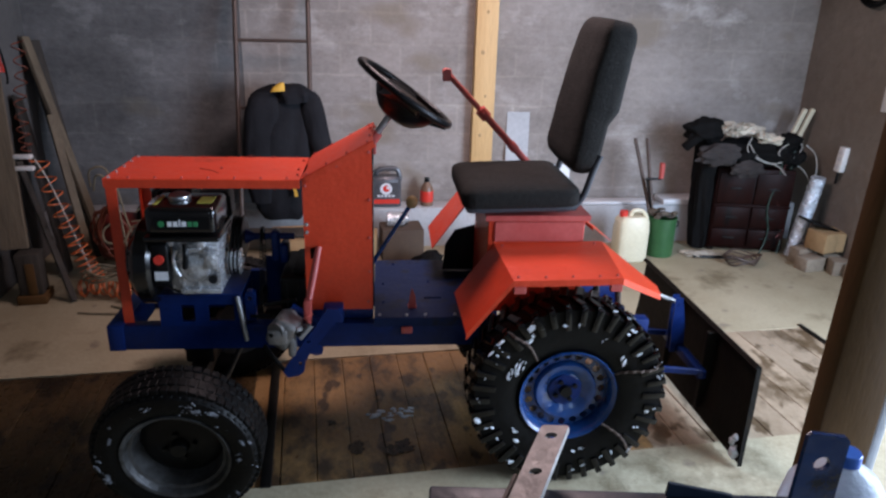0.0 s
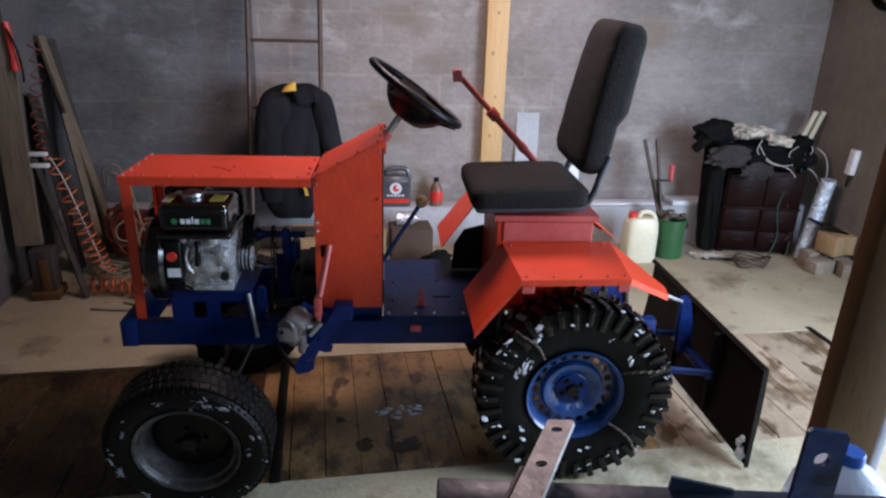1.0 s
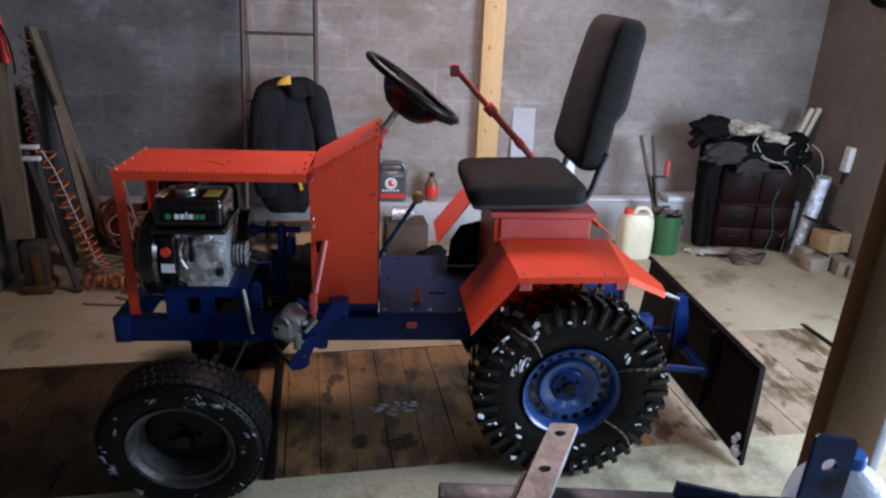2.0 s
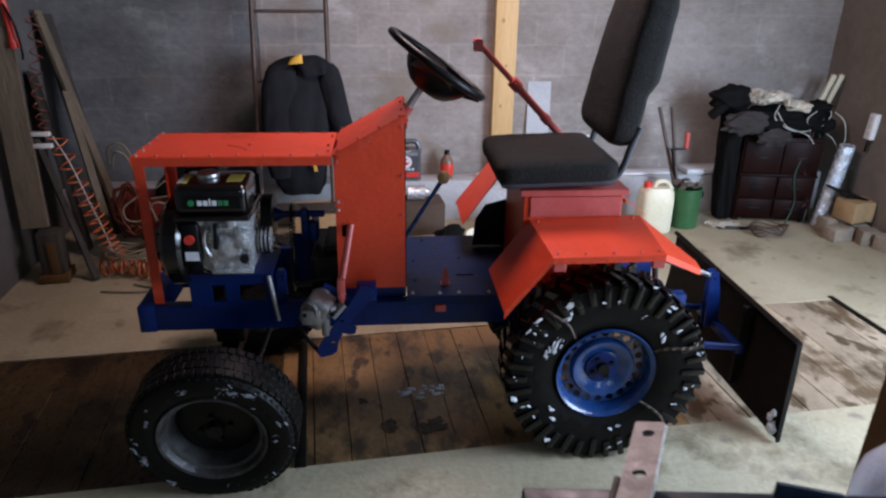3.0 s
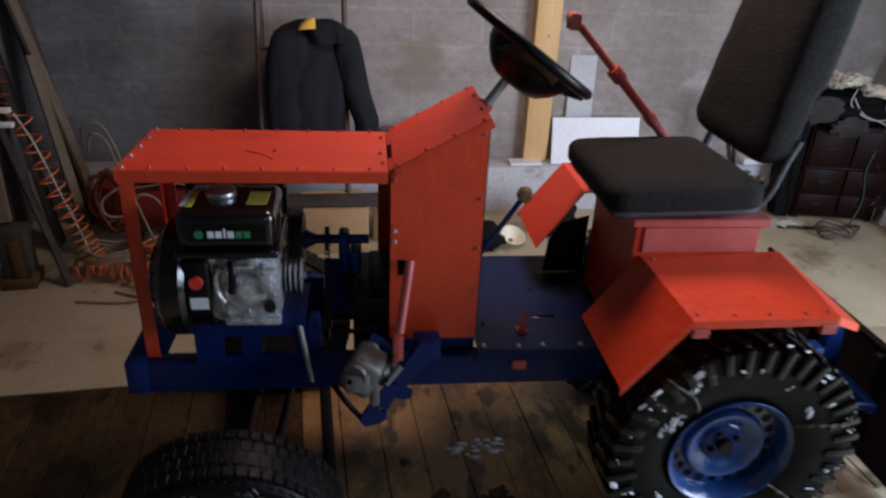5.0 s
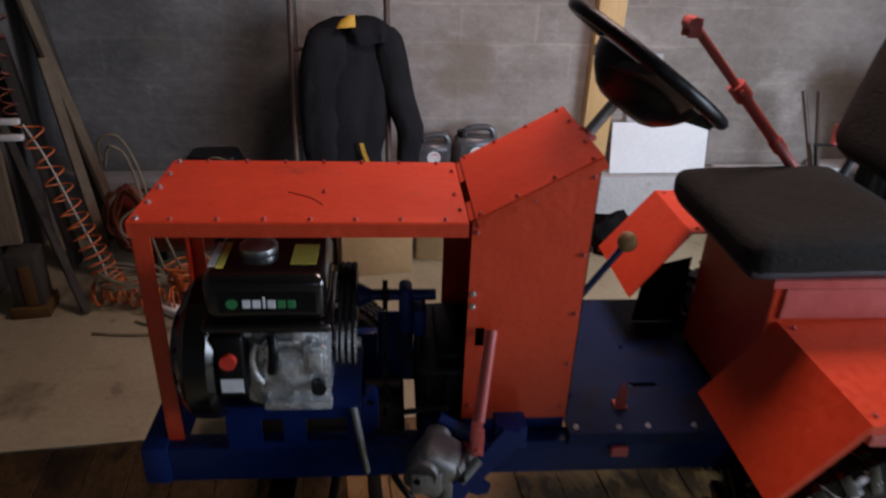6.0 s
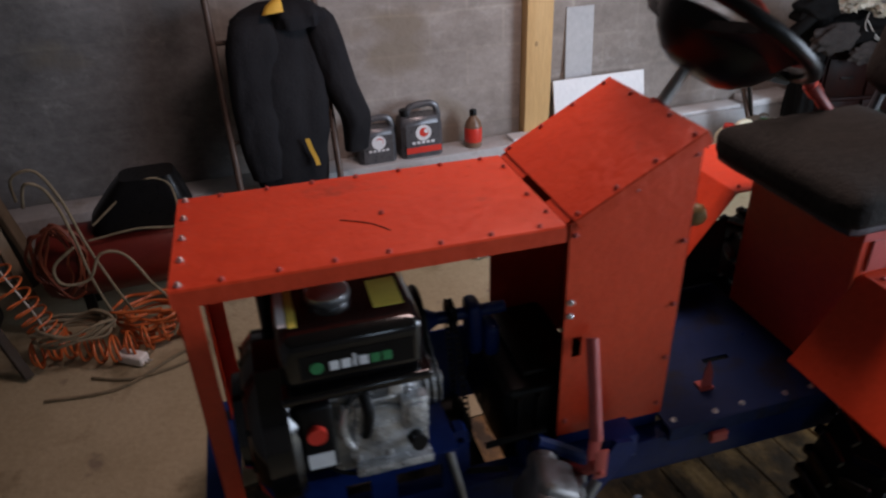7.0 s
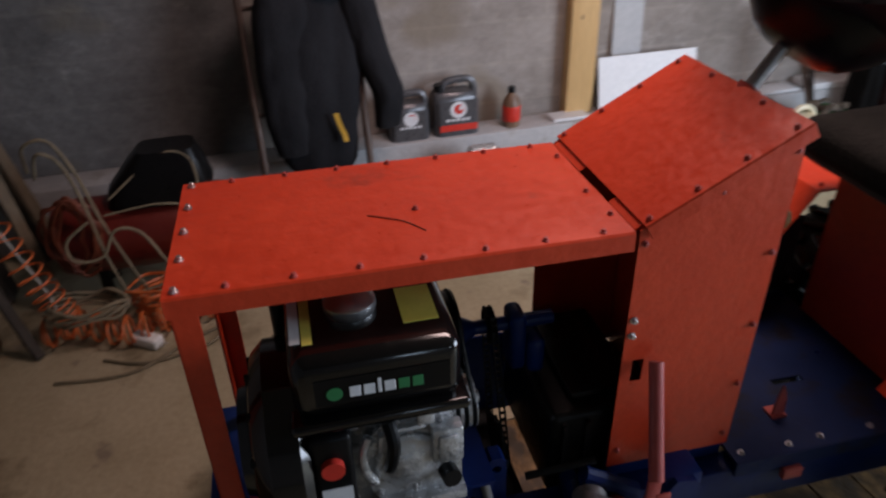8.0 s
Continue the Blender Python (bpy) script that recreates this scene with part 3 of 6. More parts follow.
for i in range(6):
    box(bm, 0.215, 0.36, 0.10, 0.24, 0.775 + i * 0.016, 0.781 + i * 0.016, 0.001)
part("cooling_fins", bm, M["alu"], engine, smooth=0)
bm = B()
cover = [(0.240, 0.700), (0.360, 0.700), (0.370, 0.715), (0.370, 0.800), (0.352, 0.845), (0.315, 0.862), (0.262, 0.858), (0.234, 0.830), (0.226, 0.780), (0.230, 0.720)]
sheet(bm, cover, [], -0.014, pose(0, -0.042, 0, 90))
part("crankcase_cover", bm, M["alu"], engine, smooth=30)
bm = B()
lathe(bm, [(0.050, 0), (0.052, 0.006), (0.047, 0.011), (0.030, 0.013), (0.022, 0.019), (0.012, 0.020)], 28, pose(0.288, -0.042, 0.775, 90))
part("crankcase_boss", bm, M["alu"], engine)
for c in ((0.322, 0.368, -0.066, -0.040, 0.775, 0.842), (0.330, 0.360, -0.072, -0.065, 0.785, 0.832), (0.198, 0.222, -0.045, -0.020, 0.852, 0.880), (0.302, 0.328, -0.060, -0.030, 0.852, 0.882), (0.236, 0.374, -0.062, -0.030, 0.683, 0.702), (0.245, 0.268, -0.054, -0.040, 0.800, 0.838), (0.292, 0.300, -0.052, -0.040, 0.706, 0.756), (0.255, 0.315, -0.056, -0.040, 0.842, 0.850)):
    bm = B()
    box(bm, *c, 0.004)
    part("crankcase_lug", bm, M["alu"], engine)
bm = B()
tube(bm, [(0.232, -0.052, 0.842), (0.222, -0.056, 0.815), (0.224, -0.056, 0.780), (0.236, -0.052, 0.748)], 0.007, 10)
part("crankcase_web", bm, M["alu"], engine)
bm = B()
tube(bm, [(0.262, -0.050, 0.862), (0.266, -0.066, 0.835), (0.262, -0.064, 0.800), (0.258, -0.058, 0.780)], 0.010, 10)
part("governor_arm", bm, M["black"], engine)
bm = B()
rod(bm, (0.346, -0.045, 0.736), (0.350, -0.068, 0.740), 0.015, 12)
part("oil_plug", bm, M["black"], engine)
bm = B()
box(bm, 0.138, 0.372, -0.055, 0.155, 0.892, 0.992, 0.022, 4)
tank = part("fuel_tank", bm, M["gloss"], engine, "glossy black fuel tank")
bm = B()
box(bm, 0.130, 0.380, -0.066, 0.16, 0.874, 0.893, 0.007, 3)
part("tank_seam", bm, M["gloss"], tank)
bm = B()
lathe(bm, [(0.036, 0), (0.038, 0.006), (0.037, 0.016), (0.028, 0.022), (0.010, 0.024)], 24, pose(0.232, 0.055, 0.992))
part("filler_cap", bm, M["chrome"], tank, "chromed filler cap")
bm = B()
box(bm, 0.300, 0.350, 0.0, 0.085, 0.9922, 0.9932)
part("sticker", bm, M["label_y"], tank, "yellow warning sticker", smooth=0)
bm = B()
box(bm, 0.160, 0.174, -0.015, 0.095, 0.9922, 0.9932)
part("sticker", bm, M["label_y"], tank, "narrow yellow sticker", smooth=0)
bm = B()
box(bm, 0.144, 0.158, -0.01, 0.095, 0.9922, 0.9930)
part("sticker", bm, M["paper"], tank, "narrow grey sticker", smooth=0)
bm = B()
box(bm, 0.168, 0.352, -0.0565, -0.0545, 0.918, 0.962, 0.0)
plate = part("name_plate", bm, M["black"], tank, smooth=0)
for u0, w, h, mat, lab in ((0.214, 0.015, 0.018, "paper", "white logo bar"), (0.233, 0.015, 0.018, "paper", "white logo bar"), (0.252, 0.005, 0.025, "paper", "white logo bar"), (0.261, 0.015, 0.018, "paper", "white logo bar"), (0.280, 0.015, 0.018, "leaf", "green logo bar"), (0.299, 0.015, 0.018, "leaf", "green logo bar")):
    bm = B()
    box(bm, u0, u0 + w, -0.0580, -0.0566, 0.928, 0.928 + h, 0.0006, 1)
    part("emblem_bar", bm, M[mat], plate, lab, smooth=0)
bm = B()
lathe(bm, [(0.011, 0), (0.011, 0.0012)], 16, pose(0.194, -0.0566, 0.937, 90))
part("emblem_disc", bm, M["leaf"], plate, "green logo disc", smooth=0)
bm = B()
lathe(bm, [(0.145, 0), (0.155, 0.012), (0.155, 0.055), (0.135, 0.075), (0.09, 0.085), (0.085, 0.1), (0.03, 0.105)], 36, pose(0.15, 0.06, 0.765, 0, -90))
recoil = part("recoil_housing", bm, M["gloss"], engine, "round black starter housing")
for i in range(12):
    a = i * math.pi / 6
    bm = B()
    box(bm, -0.004, 0.004, 0.10, 0.13, 0.072, 0.082, m=pose(0.15, 0.06, 0.765, 0, -90) @ pose(0, 0, 0, 0, 0, math.degrees(a)))
    part("grille_rib", bm, M["dark"], recoil, smooth=0)
bm = B()
box(bm, 0.150, 0.208, -0.068, -0.020, 0.725, 0.868, 0.008, 3)
box(bm, 0.125, 0.20, -0.05, 0.02, 0.70, 0.88, 0.02, 3)
sb = part("switch_box", bm, M["black"], engine)
bm = B()
rod(bm, (0.178, -0.067, 0.815), (0.178, -0.079, 0.815), 0.0165, 18)
part("stop_button", bm, M["signal"], sb, "red stop button")
bm = B()
box(bm, 0.158, 0.202, -0.0700, -0.0682, 0.738, 0.770)
part("sticker", bm, M["paper"], sb, "white label", smooth=0)
bm = B()
box(bm, 0.11, 0.24, 0.17, 0.31, 0.80, 0.985, 0.02, 3)
part("air_filter", bm, M["black"], engine)
bm = B()
box(bm, 0.25, 0.37, 0.19, 0.30, 0.87, 0.975, 0.02, 3)
for i in range(5):
    box(bm, 0.27 + i * 0.024, 0.28 + i * 0.024, 0.186, 0.192, 0.89, 0.965)
part("exhaust_guard", bm, M["dark"], engine)
bm = B()
part_clip = B()
box(part_clip, 0.155, 0.185, 0.0, 0.03, 0.86, 0.90, 0.005)
part("wire_clip", part_clip, M["black"], engine)
tube(bm, [(0.17, 0.0, 0.72), (0.20, -0.045, 0.70), (0.26, -0.05, 0.675)], 0.004, 6)
part("wire_lead", bm, M["black"], engine)

# belts, shaft and chains
for z0, r, v0, mat in ((0.772, 0.048, 0.06, "alu"), (0.828, 0.075, 0.17, "dark")):
    bm = B()
    prof = [(0.012, 0)]
    for i in range(3):
        h = i * 0.014
        prof += [(r, h + 0.0005), (r, h + 0.003), (r * 0.86, h + 0.0065), (r, h + 0.010), (r, h + 0.0125)]
    prof += [(0.012, 0.043)]
    lathe(bm, prof, 28, pose(0.378, v0, z0, 0, 90))
    part("pulley", bm, M[mat], tractor)
bm = B()
for i in range(3):
    h = 0.3845 + i * 0.014
    pts = []
    for a in range(-8, 9):
        an = -2.16 + a * 0.19
        pts.append((h, 0.06 + 0.047 * math.cos(an), 0.772 + 0.047 * math.sin(an)))
    for a in range(-8, 9):
        an = 0.98 + a * 0.19
        pts.append((h, 0.17 + 0.074 * math.cos(an), 0.828 + 0.074 * math.sin(an)))
    tube(bm, pts + [pts[0]], 0.0045, 6, 0)
part("drive_belt", bm, M["rubber"], tractor)
bm = B()
rod(bm, (0.36, 0.06, 0.772), (0.43, 0.06, 0.772), 0.011, 12)
part("crankshaft", bm, M["steel"], tractor)
bm = B()
rod(bm, (0.415, 0.17, 0.828), (0.60, 0.17, 0.828), 0.0135, 14)
rod(bm, (0.421, 0.17, 0.828), (0.452, 0.17, 0.828), 0.030, 18, 0.0136)
part("jackshaft", bm, M["blue"], tractor)
for u0, v0, z0, r in ((0.478, 0.17, 0.828, 0.030), (0.478, 0.10, 0.600, 0.05)):
    bm = B()
    teeth = []
    for i in range(36):
        a = 2 * math.pi * i / 36
        rr = r if i % 3 else r * 1.12
        teeth.append((rr * math.cos(a), rr * math.sin(a)))
    sheet(bm, teeth, [], 0.008, pose(u0, v0, z0, 0, 90))
    rod(bm, (u0 - 0.004, v0, z0), (u0 + 0.014, v0, z0), r * 0.5, 14)
    part("sprocket", bm, M["dark"], tractor)


def chain(u0, a, b, ra, rb):
    """Links laid round two sprockets."""
    b_m = B()
    d = Vector((b[0] - a[0], b[1] - a[1]))
    nrm = Vector((-d.y, d.x)).normalized()
    pts = []
    k = int(d.length / 0.0125)
    for i in range(k + 1):
        for s in (-1, 1):
            p = Vector(a) + d * (i / k) + nrm * s * (ra + (rb - ra) * i / k)
            pts.append((p, math.atan2(d.y, d.x)))
    for i in range(9):
        an = i * math.pi / 8
        base = math.atan2(nrm.y, nrm.x)
        p = Vector(a) + Vector((math.cos(base + an), math.sin(base + an))) * ra
        pts.append((p, base + an + math.pi / 2))
    for i, (p, an) in enumerate(pts):
        for s in (-1, 1):
            box(b_m, -0.0062, 0.0062, -0.0045, 0.0045, -0.0008, 0.0008, m=Matrix.Translation((u0 + s * 0.0048, p.x, p.y)) @ Matrix(((0, 0, 1), (1, 0, 0), (0, 1, 0))).to_4x4() @ pose(0, 0, 0, 0, 0, math.degrees(an)))
        rod(b_m, (u0 - 0.006, p.x, p.y), (u0 + 0.006, p.x, p.y), 0.0028, 6)
    return part("chain", b_m, M["dark"], tractor, "oily roller chain", smooth=0)


chain(0.482, (0.17, 0.828), (0.10, 0.60), 0.032, 0.052)
for u0, u1, v0, v1, z0, z1 in ((0.514, 0.545, 0.14, 0.20, 0.735, 0.856), (0.546, 0.578, 0.13, 0.21, 0.73, 0.806)):
    bm = B()
    box(bm, u0, u1, v0, v1, z0, z1, 0.012, 3)
    part("bearing_block", bm, M["blue"], tractor)
bm = B()
box(bm, 0.812, 0.816, 0.006, W - 0.006, 0.60, 1.165)
part("firewall", bm, M["red"], tractor, smooth=0)
# assumed dark plate, added so no bright floor shows below the engine
bm = B()
box(bm, 0.29, 0.53, 0.022, W - 0.024, 0.470, 0.474)
part("belly_plate", bm, M["dark"], tractor, smooth=0)
bm = B()
box(bm, 0.462, 0.554, 0.298, 0.304, 0.556, 0.70, 0.002, 1)
part("bearing_bracket", bm, M["blue"], tractor, smooth=0)
for u0, z0 in ((0.242, 0.712), (0.240, 0.822), (0.358, 0.712), (0.36, 0.765), (0.30, 0.712), (0.275, 0.846), (0.338, 0.846)):
    repeat("bolt", bolt_zinc, engine, pose(u0, -0.042, z0, 90))
bm = B()
box(bm, 0.555, 0.745, 0.03, 0.325, 0.52, 0.715, 0.015, 3)
gbx = part("gearbox", bm, M["dark"], tractor, "oily dark gearbox")
bm = B()
box(bm, 0.60, 0.70, 0.06, 0.29, 0.7155, 0.735, 0.008, 2)
part("cover", bm, M["dark"], gbx)
bm = B()
box(bm, 0.746, 0.89, 0.10, 0.26, 0.50, 0.64, 0.02, 3)
part("bell_housing", bm, M["dark"], gbx)
for i in range(4):
    bm = B()
    box(bm, 0.575 + i * 0.042, 0.583 + i * 0.042, 0.020, 0.0305, 0.54, 0.70)
    part("rib", bm, M["dark"], gbx)
bm = B()
sheet(bm, [(0.432, 0.556), (0.468, 0.556), (0.466, 0.66), (0.458, 0.672), (0.44, 0.672), (0.432, 0.66)], [ring_pts(0.449, 0.645, 0.009)], 0.03, pose(0, 0.035, 0, 90))
part("bearing_plate", bm, M["blue"], tractor, smooth=30)
bm = B()
box(bm, 0.40, 0.46, 0.29, 0.32, 0.556, 0.64, 0.006)
part("bearing_plate", bm, M["blue"], tractor)
bm = B()
rod(bm, (0.414, -0.035, 0.672), (0.443, -0.065, 0.510), 0.0085, 12)
part("shift_rod", bm, M["steel"], tractor)
bm = B()
rod(bm, (0.455, -0.02, 0.585), (0.53, -0.05, 0.60), 0.006, 8)
rod(bm, (0.50, 0.0, 0.62), (0.62, -0.02, 0.65), 0.007, 8)
part("link_rod", bm, M["dark"], tractor)

# brake lever at the cowl, pedal casting and its arm
bm = B()
tube(bm, [(0.706, -0.018, 0.852), (0.694, -0.060, 0.785), (0.676, -0.120, 0.695)], 0.0125, 12, 4)
lev = part("hand_lever", bm, M["pink"], tractor, "worn pinkish red hand lever")
bm = B()
for s in (-0.016, 0.012):
    box(bm, 0.660, 0.685, -0.136 + s, -0.131 + s, 0.630, 0.700, 0.002)
rod(bm, (0.672, -0.158, 0.645), (0.672, -0.108, 0.645), 0.006, 8)
tube(bm, [(0.672, -0.13, 0.642), (0.668, -0.10, 0.60), (0.66, -0.03, 0.55)], 0.010, 8)
part("clevis", bm, M["pink"], lev)
bm = B()
box(bm, -0.045, 0.045, -0.05, 0.05, -0.055, 0.055, 0.018, 3, m=pose(0.585, -0.11, 0.575, 0, 28, -10))
rod(bm, (0.56, -0.165, 0.595), (0.60, -0.05, 0.60), 0.03, 16)
rod(bm, (0.625, -0.16, 0.595), (0.665, -0.09, 0.575), 0.014, 12)
rod(bm, (0.64, -0.15, 0.56), (0.68, -0.13, 0.60), 0.011, 12)
box(bm, 0.60, 0.625, -0.16, -0.10, 0.49, 0.56, 0.008, 2, m=None)
box(bm, 0.535, 0.60, -0.172, -0.155, 0.545, 0.60, 0.006)
part("caliper", bm, M["barsteel"], tractor, "rough cast aluminium brake caliper")
bm = B()
rod(bm, (0.548, -0.176, 0.585), (0.556, -0.15, 0.585), 0.0075, 10)
part("caliper_bore", bm, M["dark"], tractor)
bm = B()
rod(bm, (0.640, -0.172, 0.585), (0.645, -0.14, 0.58), 0.008, 10)
part("caliper_bore", bm, M["dark"], tractor)
bm = B()
arm = [(0.735, 0.648), (0.772, 0.642), (0.785, 0.618), (0.725, 0.545), (0.695, 0.502), (0.717, 0.488), (0.712, 0.466), (0.690, 0.462), (0.668, 0.470), (0.650, 0.432), (0.645, 0.395), (0.625, 0.380), (0.585, 0.372), (0.570, 0.395), (0.590, 0.432), (0.640, 0.505), (0.690, 0.575)]
sheet(bm, arm, [ring_pts(0.665, 0.52, 0.008), ring_pts(0.632, 0.43, 0.007)], 0.012, pose(0, -0.085, 0, 90))
box(bm, 0.72, 0.79, -0.085, -0.03, 0.585, 0.645, 0.004)
part("pedal_arm", bm, M["blue"], tractor, smooth=30)
bm = B()
tube(bm, [(0.50, -0.04, 0.475), (0.535, -0.07, 0.44), (0.585, -0.09, 0.385)], 0.008, 8)
part("pedal_rod", bm, M["dark"], tractor)
bm = B()
for a, b in (((0.60, -0.02, 0.62), (0.70, -0.03, 0.56)), ((0.58, 0.0, 0.60), (0.60, -0.03, 0.50))):
    rod(bm, a, b, 0.016, 10)
part("bracket", bm, M["blue"], tractor)

# floor plate
bm = B()
slot = [(1.094, 0.130), (1.164, 0.130), (1.164, 0.146), (1.094, 0.146)]
sheet(bm, [(0.90, -0.035), (1.32, -0.035), (1.32, 0.55), (0.90, 0.55)], [slot], -0.006, pose(0, 0, 0.580))
box(bm, 0.90, 1.32, -0.038, -0.033, 0.545, 0.579)
dk = part("floor_plate", bm, M["deck"], tractor, "scuffed dark blue floor plate", smooth=0)
for u0, v0 in ((0.92, -0.015), (1.02, -0.018), (1.09, -0.015), (1.20, -0.016), (1.27, -0.015), (0.935, 0.10), (0.935, 0.28), (1.12, 0.30), (1.25, 0.20), (0.98, 0.50)):
    repeat("bolt", bolt_zinc if v0 < 0 else bolt_blue, dk, pose(u0, v0, 0.580))
bm = B()
sheet(bm, [(1.030, 0.580), (1.058, 0.580), (1.055, 0.625), (1.042, 0.660), (1.034, 0.625)], [], 0.004, pose(0, 0.055, 0, 90))
box(bm, 1.028, 1.06, 0.045, 0.075, 0.580, 0.586)
part("pedal_tab", bm, M["pink"], tractor, smooth=0)
bm = B()
box(bm, 1.00, 1.04, -0.05, -0.036, 0.52, 0.545, 0.003)
part("step_catch", bm, M["pink"], tractor)
bm = B()
rod(bm, (0.893, 0.20, 0.705), (1.038, 0.188, 0.945), 0.0085, 10)
gl = part("gear_lever", bm, M["rimblue"], tractor)
bm = B()
blob(bm, (1.044, 0.186, 0.958), (0.024, 0.024, 0.026), 2, 0.02)
part("knob", bm, M["brass"], gl, "pale wooden knob")

# seat box, fenders and seat
bm = B()
box(bm, 1.312, 1.668, 0.0, W, 0.585, 0.957, 0.003, 1)
sbx = part("seat_box", bm, M["red"], tractor, smooth=0)
bm = B()
box(bm, 1.300, 1.685, -0.010, W + 0.010, 0.958, 0.966, 0.002, 1)
box(bm, 1.300, 1.685, -0.012, -0.009, 0.945, 0.964)
part("seat_box_lid", bm, M["pink"], sbx, smooth=0)
bm = B()
box(bm, 1.335, 1.665, -0.006, -0.001, 0.865, 0.940, 0.002, 1)
part("seat_box_flange", bm, M["pink"], sbx, smooth=0)
bm = B()
for v0 in (0.05, 0.27):
    box(bm, 1.29, 1.62, v0, v0 + 0.03, 0.967, 0.990, 0.002, 1)
part("seat_runner", bm, M["dark"], tractor)

# added sheet; its black plays the shadow below the far fender
bm = B()
sheet(bm, [(1.190, 0.583), (1.330, 0.583), (1.330, 0.790), (1.240, 0.765), (1.200, 0.700)], [], 0.003, pose(0, 0.43, 0, 90))
part("wheel_guard", bm, M["dark"], tractor, "added black sheet for the shade under the far fender", smooth=0)


def fender(mirror):
    q = (lambda u, v, z: (u - 0.06, W - v, z + 0.045)) if mirror else (lambda u, v, z: (u, v, z))
    b_m = B()
    rows = []
    for inner, outer in (((1.197, -0.002, 0.664), (1.203, -0.325, 0.656)), ((1.335, -0.002, 0.857), (1.350, -0.325, 0.845)),
                         ((1.735, -0.002, 0.866), (1.715, -0.325, 0.850)), ((1.965, -0.02, 0.69), (1.925, -0.15, 0.715))):
        lip = (outer[0], outer[1] - 0.001, outer[2] - 0.022)
        rows.append([q(*inner), q(*outer), q(*lip)])
    shell(b_m, rows, 0.0025)
    f = part("fender", b_m, M["red"], tractor, "folded orange-red sheet fender", smooth=0)
    for u0, v0, z0 in ((1.37, -0.30, 0.847), (1.46, -0.305, 0.848), (1.55, -0.305, 0.849), (1.64, -0.305, 0.850), (1.70, -0.30, 0.851), (1.36, -0.03, 0.857), (1.70, -0.03, 0.865)):
        repeat("bolt", bolt_red, f, pose(*q(u0, v0, z0)))
    for u0 in (1.714, 1.80):
        b_m = B()
        rod(b_m, q(u0, -0.02, 0.835 if u0 < 1.75 else 0.79), q(u0 + 0.035, 0.0, 0.56), 0.012, 10)
        part("fender_strut", b_m, M["rust"], tractor)
    b_m = B()
    box(b_m, q(1.352, 0, 0)[0], q(1.392, 0, 0)[0], *sorted((q(0, -0.33, 0)[1], q(0, -0.31, 0)[1])), q(0, 0, 0.80)[2], q(0, 0, 0.825)[2], 0.002, 1)
    part("fender_bracket", b_m, M["pink"], tractor)
    b_m = B()
    box(b_m, q(1.672, 0, 0)[0], q(1.712, 0, 0)[0], *sorted((q(0, -0.33, 0)[1], q(0, -0.31, 0)[1])), q(0, 0, 0.805)[2], q(0, 0, 0.83)[2], 0.002, 1)
    part("fender_bracket", b_m, M["pink"], tractor)


fender(False)
fender(True)


def pad(b_m, su, sv, sz, r, crown, m, taper=0.0, waist=0.0):
    """A padded cushion: a rounded slab, its face crowned, narrower towards +x by taper."""
    n = 14
    vs = box(b_m, -su / 2, su / 2, -sv / 2, sv / 2, -sz / 2, sz / 2)
    es = list({e for v in vs for e in v.link_edges})
    bmesh.ops.subdivide_edges(b_m, edges=es, cuts=n, use_grid_fill=True)
    for v in b_m.verts:
        c = v.co.copy()
        inner = Vector((max(-su / 2 + r, min(su / 2 - r, c.x)), max(-sv / 2 + r, min(sv / 2 - r, c.y)), max(-sz / 2 + r * 0.8, min(sz / 2 - r * 0.8, c.z))))
        d = c - inner
        if d.length > 1e-6:
            k = Vector((d.x / r, d.y / r, d.z / (r * 0.8)))
            if k.length > 1:
                k.normalize()
            c = inner + Vector((k.x * r, k.y * r, k.z * r * 0.8))
        a, e = c.x / (su / 2), c.y / (sv / 2)
        if c.z > 0:
            c.z += crown * (1 - a * a) * (1 - e * e)
        c.y *= 1 - taper * (a * 0.5 + 0.5)
        c.z += 0.0022 * noise.noise(c * 22)
        v.co = m @ c


bm = B()
pad(bm, 0.425, 0.45, 0.085, 0.04, 0.014, pose(1.422, 0.174, 1.034, 0, -1.5))
st = part("seat", bm, M["cloth"], tractor, "worn dark cloth seat cushion", smooth=60)
bm = B()
pad(bm, 0.40, 0.43, 0.03, 0.014, 0.0, pose(1.425, 0.174, 0.998, 0, -1.5))
part("seat_pan", bm, M["vinyl"], st, smooth=60)
back_m = pose(1.676, 0.172, 1.378) @ Euler((0, radians(-78.5), 0)).to_matrix().to_4x4()
bm = B()
rows = []
for i in range(41):
    x = -0.2645 + 0.529 * i / 40
    r0 = 0.060
    over = max(0.0, abs(x - 0.003) - (0.2645 - r0)) / r0
    e = math.sqrt(max(0.0, 1 - over * over))
    hw = 0.2125 * (1 - 0.20 * (x / 0.529 + 0.5)) - 0.055 * (1 - e)
    step = min(1.0, max(0.0, (x + 0.075) / 0.05))
    rear = 0.066 + 0.026 * step - 0.012 * max(0.0, x) / 0.26 - 0.030 * (1 - e)
    fore = 0.048 + 0.012 * (1 - (x / 0.2645) ** 2) - 0.030 * (1 - e)
    row = []
    for k in range(40):
        a = 2 * math.pi * k / 40
        ca, sa = math.cos(a), math.sin(a)
        y = hw * math.copysign(abs(ca) ** 0.42, ca)
        z = (fore if sa > 0 else rear) * math.copysign(abs(sa) ** 0.42, sa)
        p = Vector((x, y, z))
        row.append(back_m @ (p + Vector((0, 0, 0.003 * noise.noise(p * 20)))))
    rows.append(row)
loft(bm, rows)
bk = part("backrest", bm, M["cloth"], tractor, "tall dark cloth backrest", smooth=70)
